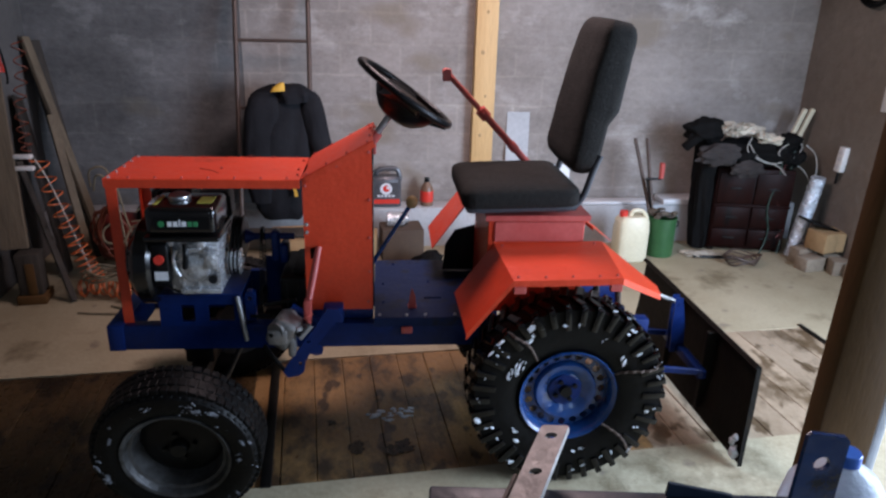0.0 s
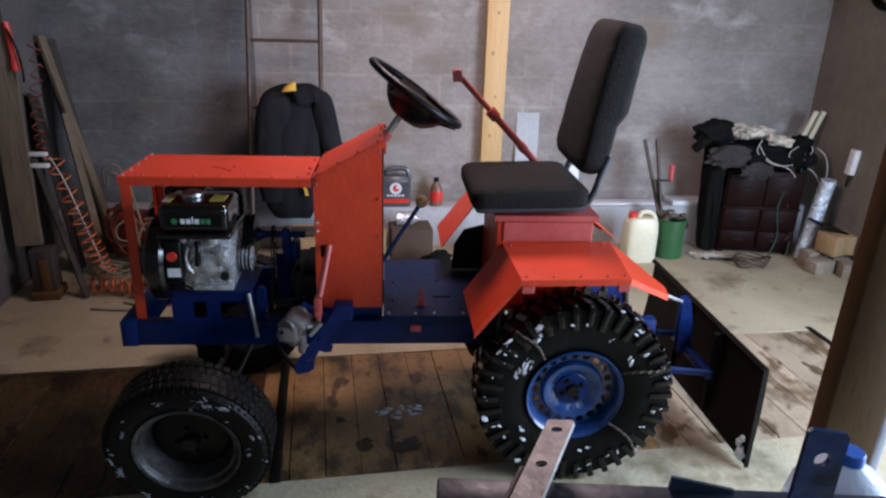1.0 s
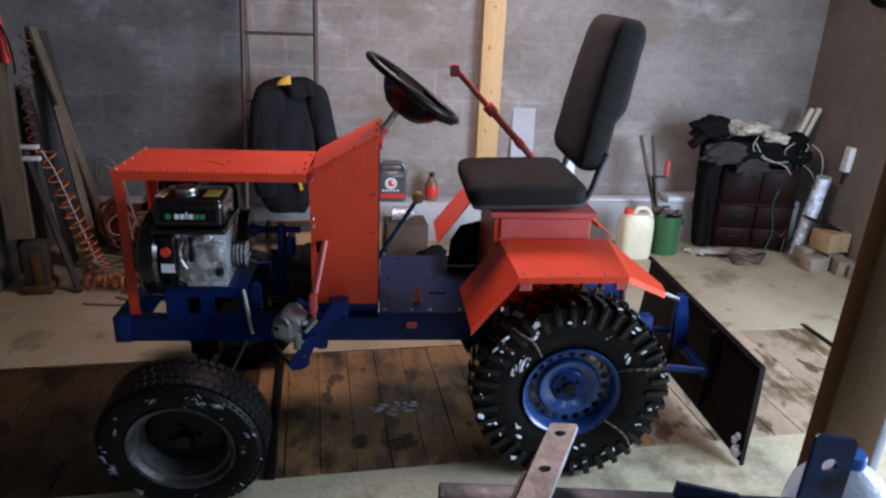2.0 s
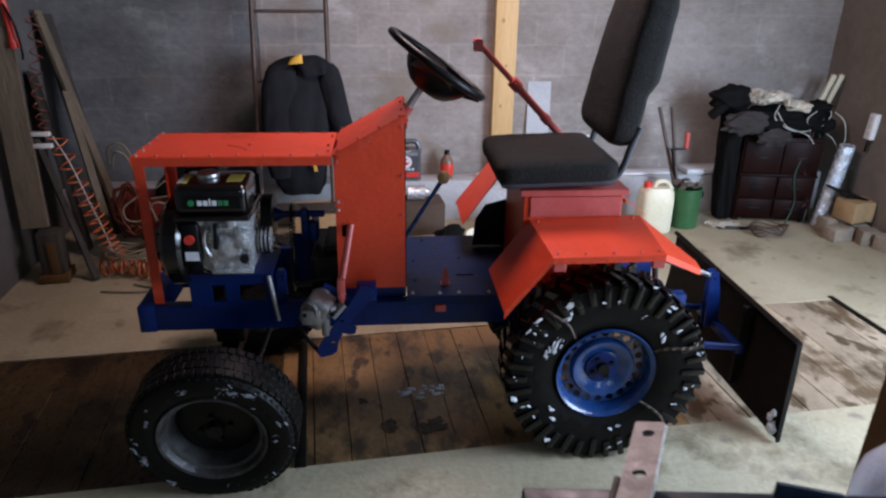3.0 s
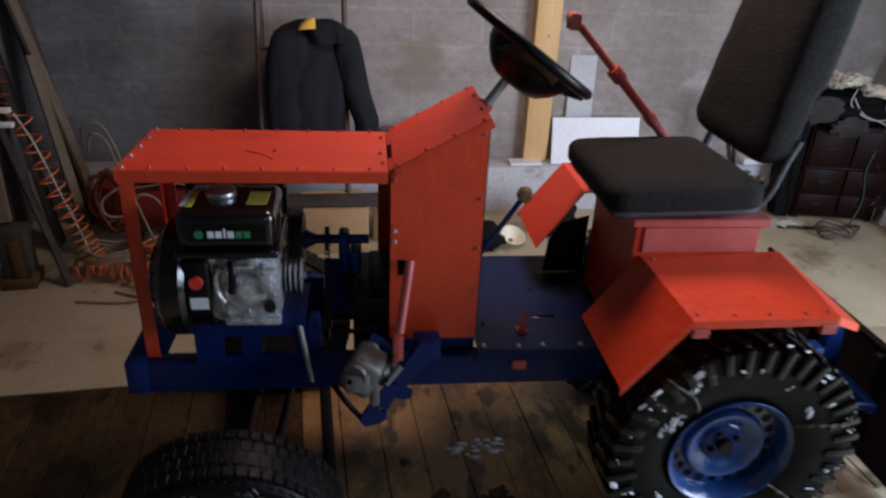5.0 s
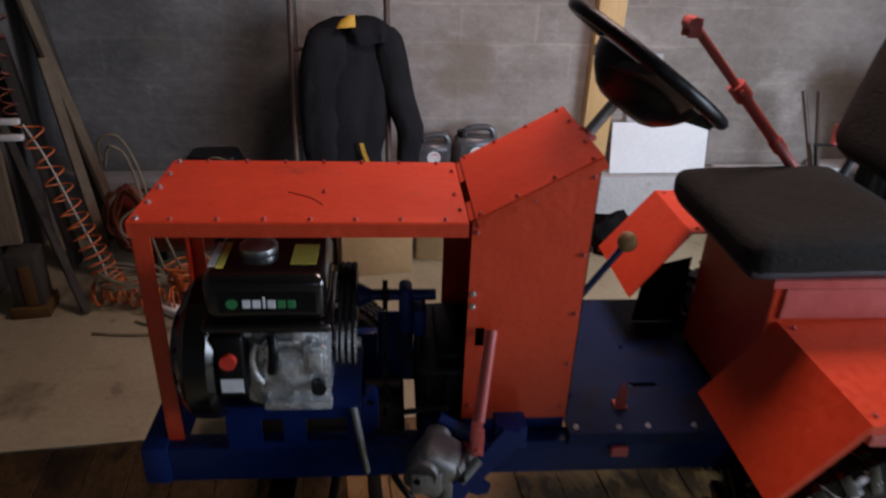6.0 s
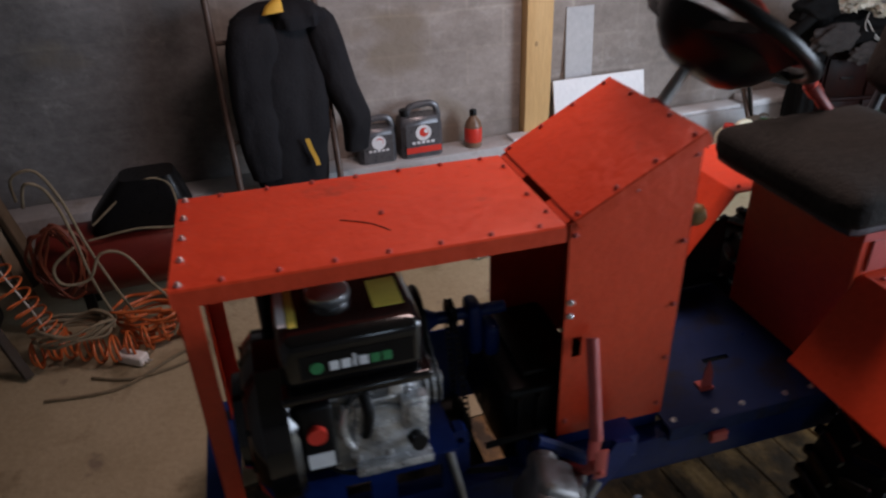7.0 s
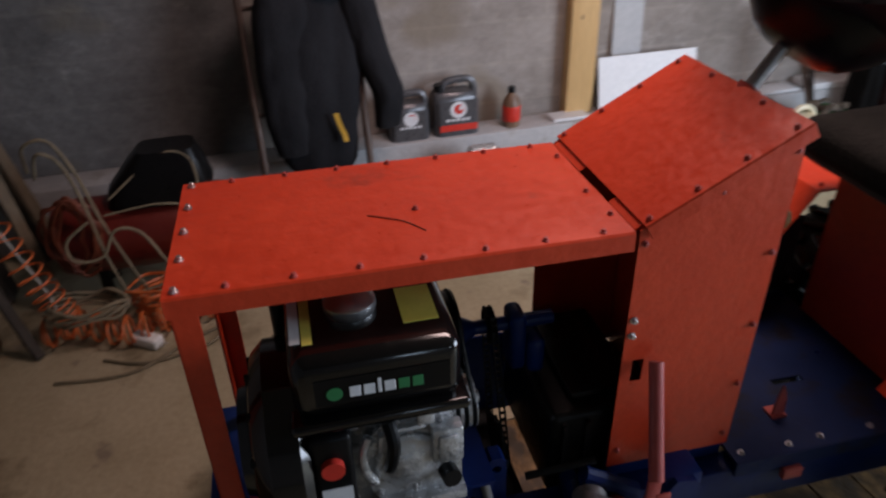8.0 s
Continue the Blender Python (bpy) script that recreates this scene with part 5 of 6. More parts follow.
# oil cans on the ledge
def oil_can(x, w, h, d, red_band, label):
    can = thing("oil_can", pose(x, 5.205, 0.287), label, "oil can", "oil cans on the ledge")
    b_m = B()
    rows = []
    for z, kw, kd, sx in ((0, 0.94, 0.9, 0), (0.01, 1, 1, 0), (0.62, 1, 1, 0), (0.74, 0.95, 0.9, -0.01), (0.80, 0.86, 0.72, -0.02)):
        rows.append([(sx * w + w / 2 * kw * x1, d / 2 * kd * y1, z * h) for x1, y1 in ((-1, -0.7), (-0.8, -1), (0.8, -1), (1, -0.7), (1, 0.7), (0.8, 1), (-0.8, 1), (-1, 0.7))])
    loft(b_m, rows)
    part("body", b_m, M["greycan"], can)
    b_m = B()
    tube(b_m, [(-0.30 * w, 0, 0.78 * h), (-0.22 * w, 0, 0.94 * h), (0.05 * w, 0, 0.99 * h), (0.36 * w, 0, 0.97 * h), (0.46 * w, 0, 0.80 * h), (0.46 * w, 0, 0.66 * h)], 0.018, 10)
    part("handle", b_m, M["greycan"], can)
    b_m = B()
    rod(b_m, (-0.33 * w, 0, 0.78 * h), (-0.36 * w, 0, 0.93 * h), 0.024, 16)
    part("cap", b_m, M["black"], can)
    b_m = B()
    box(b_m, -0.36 * w, 0.40 * w, -d / 2 - 0.0016, -d / 2 - 0.0004, 0.26 * h, 0.66 * h)
    part("label", b_m, M["greycan"], can, "printed front label", smooth=0)
    b_m = B()
    lathe(b_m, [(0.19 * w, 0), (0.19 * w, 0.001)], 24, pose(0.02 * w, -d / 2 - 0.0018, 0.50 * h, 90))
    part("emblem", b_m, M["paper"], can, "white round emblem", smooth=0)
    b_m = B()
    sheet(b_m, ring_pts(0, 0, 0.11 * w, 18), [ring_pts(0.012, 0.006, 0.055 * w, 14)], 0.001, pose(0.03 * w, -d / 2 - 0.0030, 0.51 * h, 90))
    part("emblem", b_m, M["signal"], can, "red swirl emblem", smooth=0)
    b_m = B()
    for k in range(5):
        box(b_m, (-0.26 + 0.115 * k) * w, (-0.18 + 0.115 * k) * w, -d / 2 - 0.003, -d / 2 - 0.0018, 0.285 * h, 0.335 * h)
    part("lettering", b_m, M["paper"], can, "pale bars of small print", smooth=0)
    if red_band:
        b_m = B()
        box(b_m, -0.40 * w, 0.45 * w, -d / 2 - 0.0030, -d / 2 - 0.0005, 0.10 * h, 0.22 * h)
        part("band", b_m, M["signal"], can, "red label band", smooth=0)
    return can


oil_can(0.955, 0.190, 0.222, 0.12, False, "small graphite grey engine oil can with a white emblem")
oil_can(1.19, 0.220, 0.265, 0.13, True, "large graphite grey engine oil can with a red band")
bot = thing("oil_bottle", pose(1.485, 5.19, 0.287), "small brown oil bottle with a red label on the ledge", "bottle")
bm = B()
lathe(bm, [(0.042, 0), (0.046, 0.008), (0.046, 0.11), (0.040, 0.135), (0.018, 0.165), (0.015, 0.172)], 20)
part("body", bm, M["amber"], bot)
bm = B()
lathe(bm, [(0.019, 0.172), (0.019, 0.195), (0.016, 0.20)], 16)
part("cap", bm, M["black"], bot)
bm = B()
lathe(bm, [(0.0466, 0.03), (0.0472, 0.032), (0.0472, 0.105), (0.0466, 0.107)], 20)
part("label", bm, M["signal"], bot, "red label")

# white panels leaning on the wall
bm = B()
box(bm, 2.060, 2.224, -0.006, 0.006, 0.0, 0.645, 0.001, 1, m=pose(0, 5.262, 0.288, -3.5))
single("panel_offcut", bm, M["greypanel"], "narrow pale grey panel offcut leaning on the wall", "panel")
bm = B()
box(bm, 1.965, 2.53, -0.006, 0.006, 0.0, 0.285, 0.001, 1, m=pose(0, 5.175, 0.288, -12))
single("panel_offcut", bm, M["whiteboard"], "wide low white panel offcut leaning on the wall", "panel")
bm = B()
box(bm, 1.70, 1.90, -0.05, 0.05, 0.0, 0.016, 0.002, 1, m=pose(0, 5.19, 0.288))
single("panel_offcut", bm, M["whiteboard"], "small white panel offcut lying on the ledge", "panel")

# carton, tin and scrap behind the tractor
def carton(x, y, z, w, d, h, rz, label, mat="carton"):
    c = thing("cardboard_box", pose(x, y, z, 0, 0, rz), label, "box")
    b_m = B()
    box(b_m, -w / 2, w / 2, -d / 2, d / 2, 0, h, 0.004)
    part("body", b_m, M[mat], c)
    b_m = B()
    box(b_m, -w / 2 + 0.004, w / 2 - 0.004, -d / 2 - 0.0, 0.0 - 0.002, h + 0.0005, h + 0.004)
    part("flap", b_m, M[mat], c)
    b_m = B()
    box(b_m, -w / 2 + 0.004, w / 2 - 0.004, 0.002, d / 2, h + 0.0005, h + 0.004)
    part("flap", b_m, M[mat], c)
    return c


carton(0.62, 4.72, 0, 0.34, 0.28, 0.25, 6, "brown cardboard box on the floor under the jacket")
carton(0.98, 4.83, 0, 0.26, 0.24, 0.20, -8, "brown cardboard box on the floor by the ledge")
carton(1.285, 4.93, 0, 0.28, 0.20, 0.215, 4, "dark brown box standing against the ledge", "brownbox")
bm = B()
box(bm, 0.10, 1.02, 4.60, 4.76, 0.258, 0.276, 0.003, m=None)
single("board", bm, M["oldwood"], "grey board lying on cardboard boxes", "board")
bm = B()
lathe(bm, [(0.0, 0), (0.045, 0), (0.048, 0.004), (0.048, 0.115), (0.044, 0.12), (0.030, 0.122), (0.028, 0.150), (0.0, 0.150)], 24, pose(1.185, 4.93, 0.2675, 0, 90))
single("paint_tin", bm, M["alu"], "small grey tin lying on a dark box", "tin")
bm = B()
lathe(bm, [(0.02, 0), (0.05, 0.004), (0.085, 0.035), (0.10, 0.055), (0.096, 0.056), (0.08, 0.036), (0.045, 0.01)], 28, pose(1.60, 4.63, 0.03, 24, 10) @ Matrix.Diagonal((0.72, 0.72, 0.8, 1)), closed=True)
single("plastic_bowl", bm, M["cream"], "cream plastic bowl tipped on the floor", "bowl")
bm = B()
blob(bm, (1.88, 4.78, 0.10), (0.13, 0.11, 0.12), 3, 0.5, 2.1, 4.0)
single("black_sack", bm, M["bag"], "crumpled black sack on the floor", "sack", smooth=60)
bm = B()
blob(bm, (1.44, 4.60, 0.07), (0.10, 0.08, 0.075), 3, 0.6, 2.2, 9.0)
single("black_sack", bm, M["bag"], "small crumpled black sack on the floor", "sack", smooth=60)
bm = B()
blob(bm, (1.30, 4.55, 0.03), (0.09, 0.05, 0.035), 3, 0.6, 2.4, 2.0)
single("rag", bm, M["rag"], "pale rag lying on the floor", "rag", smooth=60)

# ---- by the right wall ----
jc = thing("jerrycan", pose(2.862, 4.785, 0), "cream plastic jerrycan with a red cap on the floor", "jerrycan")
bm = B()
rows = []
for z, kx, ky in ((0.0, 0.92, 0.9), (0.015, 1, 1), (0.22, 1, 1), (0.285, 0.95, 0.9), (0.315, 0.70, 0.75)):
    rows.append([(0.115 * kx * math.copysign(abs(math.cos(a)) ** 0.5, math.cos(a)), 0.085 * ky * math.copysign(abs(math.sin(a)) ** 0.5, math.sin(a)), z) for a in [2 * math.pi * i / 20 for i in range(20)]])
loft(bm, rows)
part("body", bm, M["cream"], jc)
bm = B()
tube(bm, [(-0.02, 0, 0.305), (0.0, 0, 0.345), (0.06, 0, 0.345), (0.10, 0, 0.30), (0.105, 0, 0.25)], 0.015, 10)
part("handle", bm, M["cream"], jc)
bm = B()
lathe(bm, [(0.028, 0.31), (0.028, 0.345), (0.024, 0.35)], 18, pose(-0.065, 0, 0))
part("cap", bm, M["signal"], jc, "red screw cap")
gc = thing("metal_can", pose(3.118, 4.868, 0), "green enamel can full of dark scrap", "can")
bm = B()
lathe(bm, [(0.0, 0.006), (0.092, 0.006), (0.098, 0.0), (0.102, 0.01), (0.102, 0.265), (0.106, 0.270), (0.106, 0.28), (0.098, 0.28), (0.096, 0.02), (0.0, 0.018)], 32)
part("body", bm, M["green"], gc)
bm = B()
tube(bm, [(0.10, 0, 0.24), (0.125, 0, 0.235), (0.125, 0, 0.205), (0.10, 0, 0.20)], 0.006, 8)
part("handle", bm, M["dark"], gc)
rng = random.Random(8)
bm = B()
for k in range(16):
    blob(bm, (3.118 + rng.uniform(-0.07, 0.07), 4.868 + rng.uniform(-0.07, 0.07), 0.27 + rng.uniform(0, 0.06)), (rng.uniform(0.02, 0.045), rng.uniform(0.015, 0.03), rng.uniform(0.01, 0.025)), 1, 0.7, 2.0, k * 1.7)
tagged(single("scrap_heap", bm, M["junk"], "dark rusty scrap heaped in the green can", "scrap", kind="stuff"))
sh = thing("garden_shears", Matrix(), "long-handled shears standing in the green can", "shears")
for x0, x1 in ((2.918, 3.045), (3.008, 3.060)):
    bm = B()
    rod(bm, (x0, 5.03, 0.80), (x1, 4.91, 0.28), 0.013, 10)
    part("handle", bm, M["rust"], sh)
dr = thing("hand_brace", Matrix(), "hand brace with a red grip standing in the can", "hand drill")
bm = B()
tube(bm, [(3.06, 4.90, 0.27), (3.025, 4.91, 0.40), (2.995, 4.92, 0.53)], 0.008, 8)
tube(bm, [(2.985, 4.92, 0.535), (3.10, 4.92, 0.535)], 0.008, 8, 0)
part("crank", bm, M["dark"], dr)
bm = B()
rod(bm, (3.096, 4.92, 0.54), (3.092, 4.92, 0.648), 0.018, 12)
part("grip", bm, M["pink"], dr, "red grip")

cab = thing("cabinet", pose(3.845, 4.852, 0, 0, 0, -12.6), "old dark brown cabinet with drawers standing by the wall", "cabinet")
bm = B()
box(bm, -0.335, 0.195, 0.0, 0.18, 0.02, 0.61, 0.006)
part("body", bm, M["browncase"], cab)
for z0, z1 in ((0.045, 0.17), (0.185, 0.335), (0.36, 0.585)):
    for x0, x1 in ((-0.322, -0.078), (-0.063, 0.183)):
        bm = B()
        box(bm, x0, x1, -0.016, -0.001, z0, z1, 0.004)
        dw = part("drawer", bm, M["browncase"], cab)
        bm = B()
        box(bm, (x0 + x1) / 2 - 0.04, (x0 + x1) / 2 + 0.04, -0.026, -0.017, (z0 + z1) / 2 - 0.006, (z0 + z1) / 2 + 0.006, 0.003)
        part("handle", bm, M["dark"], dw)
bm = B()
box(bm, -0.335, 0.195, -0.020, -0.001, 0.338, 0.356, 0.003)
part("rail", bm, M["browncase"], cab)
for x0 in (-0.30, 0.165):
    for y0 in (0.03, 0.15):
        bm = B()
        box(bm, x0 - 0.02, x0 + 0.02, y0 - 0.02, y0 + 0.02, 0, 0.02)
        part("foot", bm, M["dark"], cab)
for k, (c, sz) in enumerate((((3.74, 4.98, 0.705), (0.27, 0.13, 0.11)), ((3.99, 4.94, 0.70), (0.15, 0.12, 0.10)))):
    bm = B()
    blob(bm, c, sz, 4, 0.45, 2.6, k * 7.0 + 1)
    for v in bm.verts:
        v.co.z = max(v.co.z, 0.613)
    single("black_sack", bm, M["bag"], "crumpled black sack lying on the cabinet top", "sack", "sacks on the cabinet", smooth=70)
bm = B()
blob(bm, (3.46, 4.85, 0.715), (0.15, 0.045, 0.075), 4, 0.5, 2.4, 33.0)
blob(bm, (3.66, 4.80, 0.63), (0.11, 0.030, 0.055), 4, 0.5, 2.4, 13.0)
single("work_shirt", bm, M["greycloth"], "grey-brown work shirt hanging over the cabinet edge", "shirt", smooth=70)
# a black coat is bundled on the cabinet's edge and hangs down its side to the floor
oc = thing("old_coat", Matrix(), "long black coat hanging down the cabinet side", "coat")
bm = B()
rows = []
for i in range(19):
    q = i / 18
    z0 = 0.86 - 0.845 * q
    cx = 3.435 + 0.03 * q
    row = []
    for k in range(32):
        a = 2 * math.pi * k / 32
        f = 1 + 0.35 * noise.noise(Vector((math.cos(a) * 2.4, math.sin(a) * 2.4, q * 2.2))) + 0.22 * noise.noise(Vector((math.cos(a) * 5, math.sin(a) * 5, q * 5)))
        row.append((cx + (0.085 - 0.035 * q) * f * math.cos(a), 4.99 + 0.08 * f * math.sin(a), z0))
    rows.append(row)
loft(bm, rows)
part("body", bm, M["bag"], oc, smooth=70)
bm = B()
blob(bm, (3.375, 4.94, 0.875), (0.13, 0.085, 0.085), 4, 0.45, 2.0, 5.0)
part("collar", bm, M["bag"], oc, smooth=70)
bm = B()
tube(bm, [(3.44, 4.91, 0.90), (3.34, 4.90, 0.85), (3.27, 4.91, 0.79), (3.245, 4.93, 0.755)], 0.034, 12, 5)
part("sleeve", bm, M["bag"], oc, smooth=70)
bm = B()
box(bm, -0.02, 0.20, -0.09, 0.09, 0, 0.014, 0.003, m=pose(4.07, 4.64, 0.30, 0, 17, 0))
single("dark_board", bm, M["dark"], "dark board leaning over concrete blocks", "board")
rng = random.Random(4)
bm = B()
blob(bm, (4.00, 4.90, 0.815), (0.085, 0.07, 0.045), 3, 0.4, 2.0, 15.0)
single("work_hat", bm, M["bag"], "black woollen hat lying on the cabinet", "hat", smooth=60)
for k in range(15):
    bm = B()
    s = rng.uniform(0.030, 0.062)
    q = rng.uniform(0, 1)
    blob(bm, (3.50 + 0.43 * q, 4.90 + rng.uniform(-0.07, 0.09), 0.815 + 0.11 * math.sin(math.pi * min(1, 0.25 + q)) * rng.uniform(0.4, 1)), (s * 1.4, s, s * 0.55), 3, 0.85, 2.4, k * 4.3)
    tagged(single("rag", bm, M["rag"], "crumpled pale rag heaped on the cabinet", "rag", "rags on the cabinet", smooth=60))


def cable(pts, r, mat, label, parent_cat="cable"):
    b_m = B()
    tube(b_m, pts, r, 7, 7)
    return single("cable", b_m, M[mat], label, parent_cat, smooth=60)


cable([(3.707, 4.894, 0.830), (3.666, 4.853, 0.747), (3.811, 4.832, 0.664), (3.977, 4.832, 0.685), (4.070, 4.853, 0.768), (3.997, 4.853, 0.809), (3.894, 4.842, 0.726), (4.080, 4.821, 0.623), (4.184, 4.853, 0.509)], 0.0026, "cable_w", "white cable looped over the cabinet front")
cable([(3.686, 4.873, 0.788), (3.749, 4.832, 0.695), (3.894, 4.821, 0.643), (3.956, 4.811, 0.581)], 0.003, "cable_w", "white cable end hanging on the cabinet")
cable([(3.935, 4.853, 0.768), (3.925, 4.832, 0.560), (3.873, 4.821, 0.353), (3.904, 4.811, 0.167), (3.852, 4.790, 0.012), (3.769, 4.749, 0.012)], 0.0055, "cable_g", "dark green cable hanging down the cabinet")
cable([(4.018, 4.853, 0.747), (3.997, 4.832, 0.509), (3.956, 4.821, 0.332), (4.008, 4.811, 0.146), (3.977, 4.770, 0.012)], 0.0045, "cable_g", "green cable hanging beside a drawer")
cable([(3.977, 4.853, 0.768), (3.935, 4.821, 0.436), (3.977, 4.811, 0.291), (4.028, 4.811, 0.198), (3.966, 4.801, 0.125)], 0.0028, "cable_r", "faded red cable hanging on the cabinet")
cable([(4.153, 4.935, 0.768), (4.225, 4.915, 0.705), (4.246, 4.894, 0.581), (4.204, 4.884, 0.478)], 0.0038, "cable_w", "pale cable hanging at the cabinet side")
bm = B()
for k in range(4):
    pts = []
    for i in range(25):
        a = 2 * math.pi * i / 24
        pts.append((3.62 + (0.10 + 0.01 * k) * math.cos(a), 4.62 + (0.07 + 0.006 * k) * math.sin(a), 0.02 + 0.016 * k + 0.012 * math.sin(3 * a + k)))
    tube(bm, pts, 0.006, 6, 2)
single("wire_coil", bm, M["rust"], "rusty coil of wire lying before the cabinet", "wire coil")
for k, (x0, y0, s) in enumerate(((3.40, 4.80, 0.07), (3.50, 4.78, 0.05), (3.33, 4.86, 0.035))):
    bm = B()
    blob(bm, (x0, y0, s * 0.22), (s * 1.3, s * 0.7, s * 0.28), 3, 0.7, 2.2, k * 6.0)
    single("rag", bm, M["rag"], "dirty pale rag lying on the floor", "rag", "rags on the floor", smooth=60)
bm = B()
rod(bm, (3.34, 4.76, 0.012), (3.60, 4.72, 0.012), 0.011, 8)
single("steel_rod", bm, M["dark"], "short dark steel rod on the floor", "rod")
fr = thing("foil_roll", Matrix(), "silver foil insulation roll leaning beside the cabinet", "foil roll")
bm = B()
fa, fb = Vector((4.172, 4.76, 0.578)), Vector((4.078, 4.748, 0.012))
loops = []
for i in range(18):
    p = fb + (fa - fb) * (i / 17)
    loops.append([(p.x + (0.050 + 0.007 * noise.noise(Vector((a * 3, i * 0.9, 0)))) * math.cos(a), p.y + (0.050 + 0.007 * noise.noise(Vector((a * 3, i * 0.9, 5)))) * math.sin(a), p.z + 0.004 * math.sin(a)) for a in [2 * math.pi * k / 22 for k in range(22)]])
loft(bm, loops)
part("roll", bm, M["foil"], fr, smooth=25)
for x0 in (0.0, 0.045):
    bm = B()
    box(bm, -0.017, 0.017, -0.012, 0.012, 0, 0.74, 0.004, m=pose(4.00 + x0 * 1.3, 5.14, 0.290, 5, 15, 0))
    single("white_trunking", bm, M["cream"], "cream plastic trunking length leaning behind the cabinet", "trunking", "trunking lengths")
carton(4.145, 4.56, 0.117, 0.11, 0.16, 0.135, 14, "torn brown cardboard box on the block stack")
carton(4.245, 4.58, 0.117, 0.085, 0.16, 0.13, -6, "small brown cardboard box beside the wall")
for k, (x0, y0, z0, w, rz) in enumerate(((4.05, 4.50, 0.0, 0.16, 10), (4.20, 4.41, 0.0, 0.12, -14), (4.10, 4.64, 0.0, 0.17, 3), (4.222, 4.56, 0.0, 0.12, -6), (4.235, 4.29, 0.0, 0.09, 20))):
    bm = B()
    vs = box(bm, -w / 2, w / 2, -0.055, 0.055, 0, 0.092 + 0.008 * (k % 3), 0.008, 2, m=pose(x0, y0, z0, 0, 0, rz))
    for v in vs:
        v.co += Vector((0.006, 0.006, 0)) * noise.noise(v.co * 14 + Vector((k, 0, 0)))
    single("concrete_block", bm, M["rubble"], "dusty pale block by the wall", "block", "blocks by the wall")
ps = thing("power_strip", pose(XR - 0.001, 4.71, 0.715, 0, 4, 0), "white power strip hung on the wall", "power strip")
bm = B()
box(bm, -0.04, 0.0, -0.032, 0.032, -0.085, 0.085, 0.006)
part("body", bm, M["white"], ps)
for z0 in (-0.05, 0.0, 0.05):
    bm = B()
    rod(bm, (-0.039, 0, z0), (-0.0425, 0, z0), 0.019, 18)
    part("socket", bm, M["paper"], ps)
bm = B()
tube(bm, [(-0.02, 0, -0.085), (-0.02, 0.0, -0.13), (-0.012, 0.01, -0.17)], 0.009, 8)
part("lead", bm, M["black"], ps)
bm = B()
for k in range(3):
    pts = [(XR - 0.03 - 0.012 * k, 4.71 + 0.16 * math.cos(a), 1.855 + (0.13 + 0.01 * k) * math.sin(a)) for a in [2 * math.pi * i / 24 for i in range(25)]]
    tube(bm, pts, 0.013, 8, 2)
single("hose_coil", bm, M["rubber"], "black hose coil hung high on the wall", "hose")
bm = B()
box(bm, XR - 0.015, XR - 0.001, 4.36, 4.48, 1.08, 1.24, 0.003, m=None)
single("white_plate", bm, M["whiteboard"], "white plate fixed on the wall", "plate")

# ---- the left corner ----
def board(p, q, w, t, roll, label, mat="oldwood"):
    p, q = Vector(p), Vector(q)
    d = q - p
    m = Matrix.Translation(p) @ d.to_track_quat("Z", "Y").to_matrix().to_4x4() @ pose(0, 0, 0, 0, 0, roll)
    b_m = B()
    box(b_m, -w / 2, w / 2, -t / 2, t / 2, 0, d.length, 0.003, 1, m=m)
    return single("leaning_board", b_m, M[mat], label, "board", "boards in the corner")


board((-0.63, 4.957, 0.01), (-1.015, 5.20, 1.385), 0.058, 0.028, 12, "long pale grey board leaning into the corner", "palewood")
# this board's blackness stands for the shaded gap behind the pale one
board((-0.72, 5.00, 0.01), (-1.005, 5.27, 1.36), 0.10, 0.022, 8, "near-black board filling the shaded gap in the corner")
board((-0.925, 4.40, 0.295), (-0.935, 4.47, 1.50), 0.135, 0.04, 4, "pale brown plank standing on a post stub", "palewood")
board((-0.60, 4.62, 0.01), (-0.84, 4.95, 0.95), 0.045, 0.03, 0, "brown batten leaning on the wall", "palewood")
board((-0.62, 4.30, 0.01), (-0.92, 4.62, 0.74), 0.035, 0.022, 0, "thin grey batten leaning on the wall")
board((-0.80, 4.75, 0.01), (-1.03, 5.0, 1.05), 0.20, 0.02, 60, "dark wide board against the wall")
board((-0.985, 4.62, 0.01), (-1.03, 4.66, 1.62), 0.22, 0.02, 88, "wide grey sheet of board against the wall")
ls = thing("post_stub", pose(-0.845, 4.36, 0, 0, 0, 6), "grey post stub on a dark wooden block", "post stub")
bm = B()
box(bm, -0.075, 0.075, -0.08, 0.08, 0.0, 0.05, 0.004)
part("block", bm, M["darkwood"], ls)
bm = B()
box(bm, -0.06, 0.06, -0.06, 0.06, 0.051, 0.29, 0.006)
part("stub", bm, M["oldwood"], ls)
bm = B()
box(bm, -0.012, 0.035, -0.066, -0.061, 0.052, 0.24, 0.002)
part("cover_strip", bm, M["darkwood"], ls)
wb = thing("wall_bracket", pose(-0.82, 4.45, 0.775), "white plastic hose bracket on the plank", "bracket")
for z0 in (-0.03, 0.035):
    bm = B()
    box(bm, -0.045, 0.05, -0.02, 0.012, z0 - 0.011, z0 + 0.011, 0.004)
    part("arm", bm, M["white"], wb)
gun = thing("air_gun", Matrix(), "red air gun with a black lead hung on the plank", "air gun")
bm = B()
tube(bm, [(-0.872, 4.455, 1.50), (-0.862, 4.45, 1.42), (-0.858, 4.45, 1.30)], 0.017, 10, 4)
part("body", bm, M["signal"], gun)
bm = B()
rod(bm, (-0.858, 4.45, 1.302), (-0.856, 4.45, 1.255), 0.021, 12, 0.026)
part("grip", bm, M["signal"], gun)
bm = B()
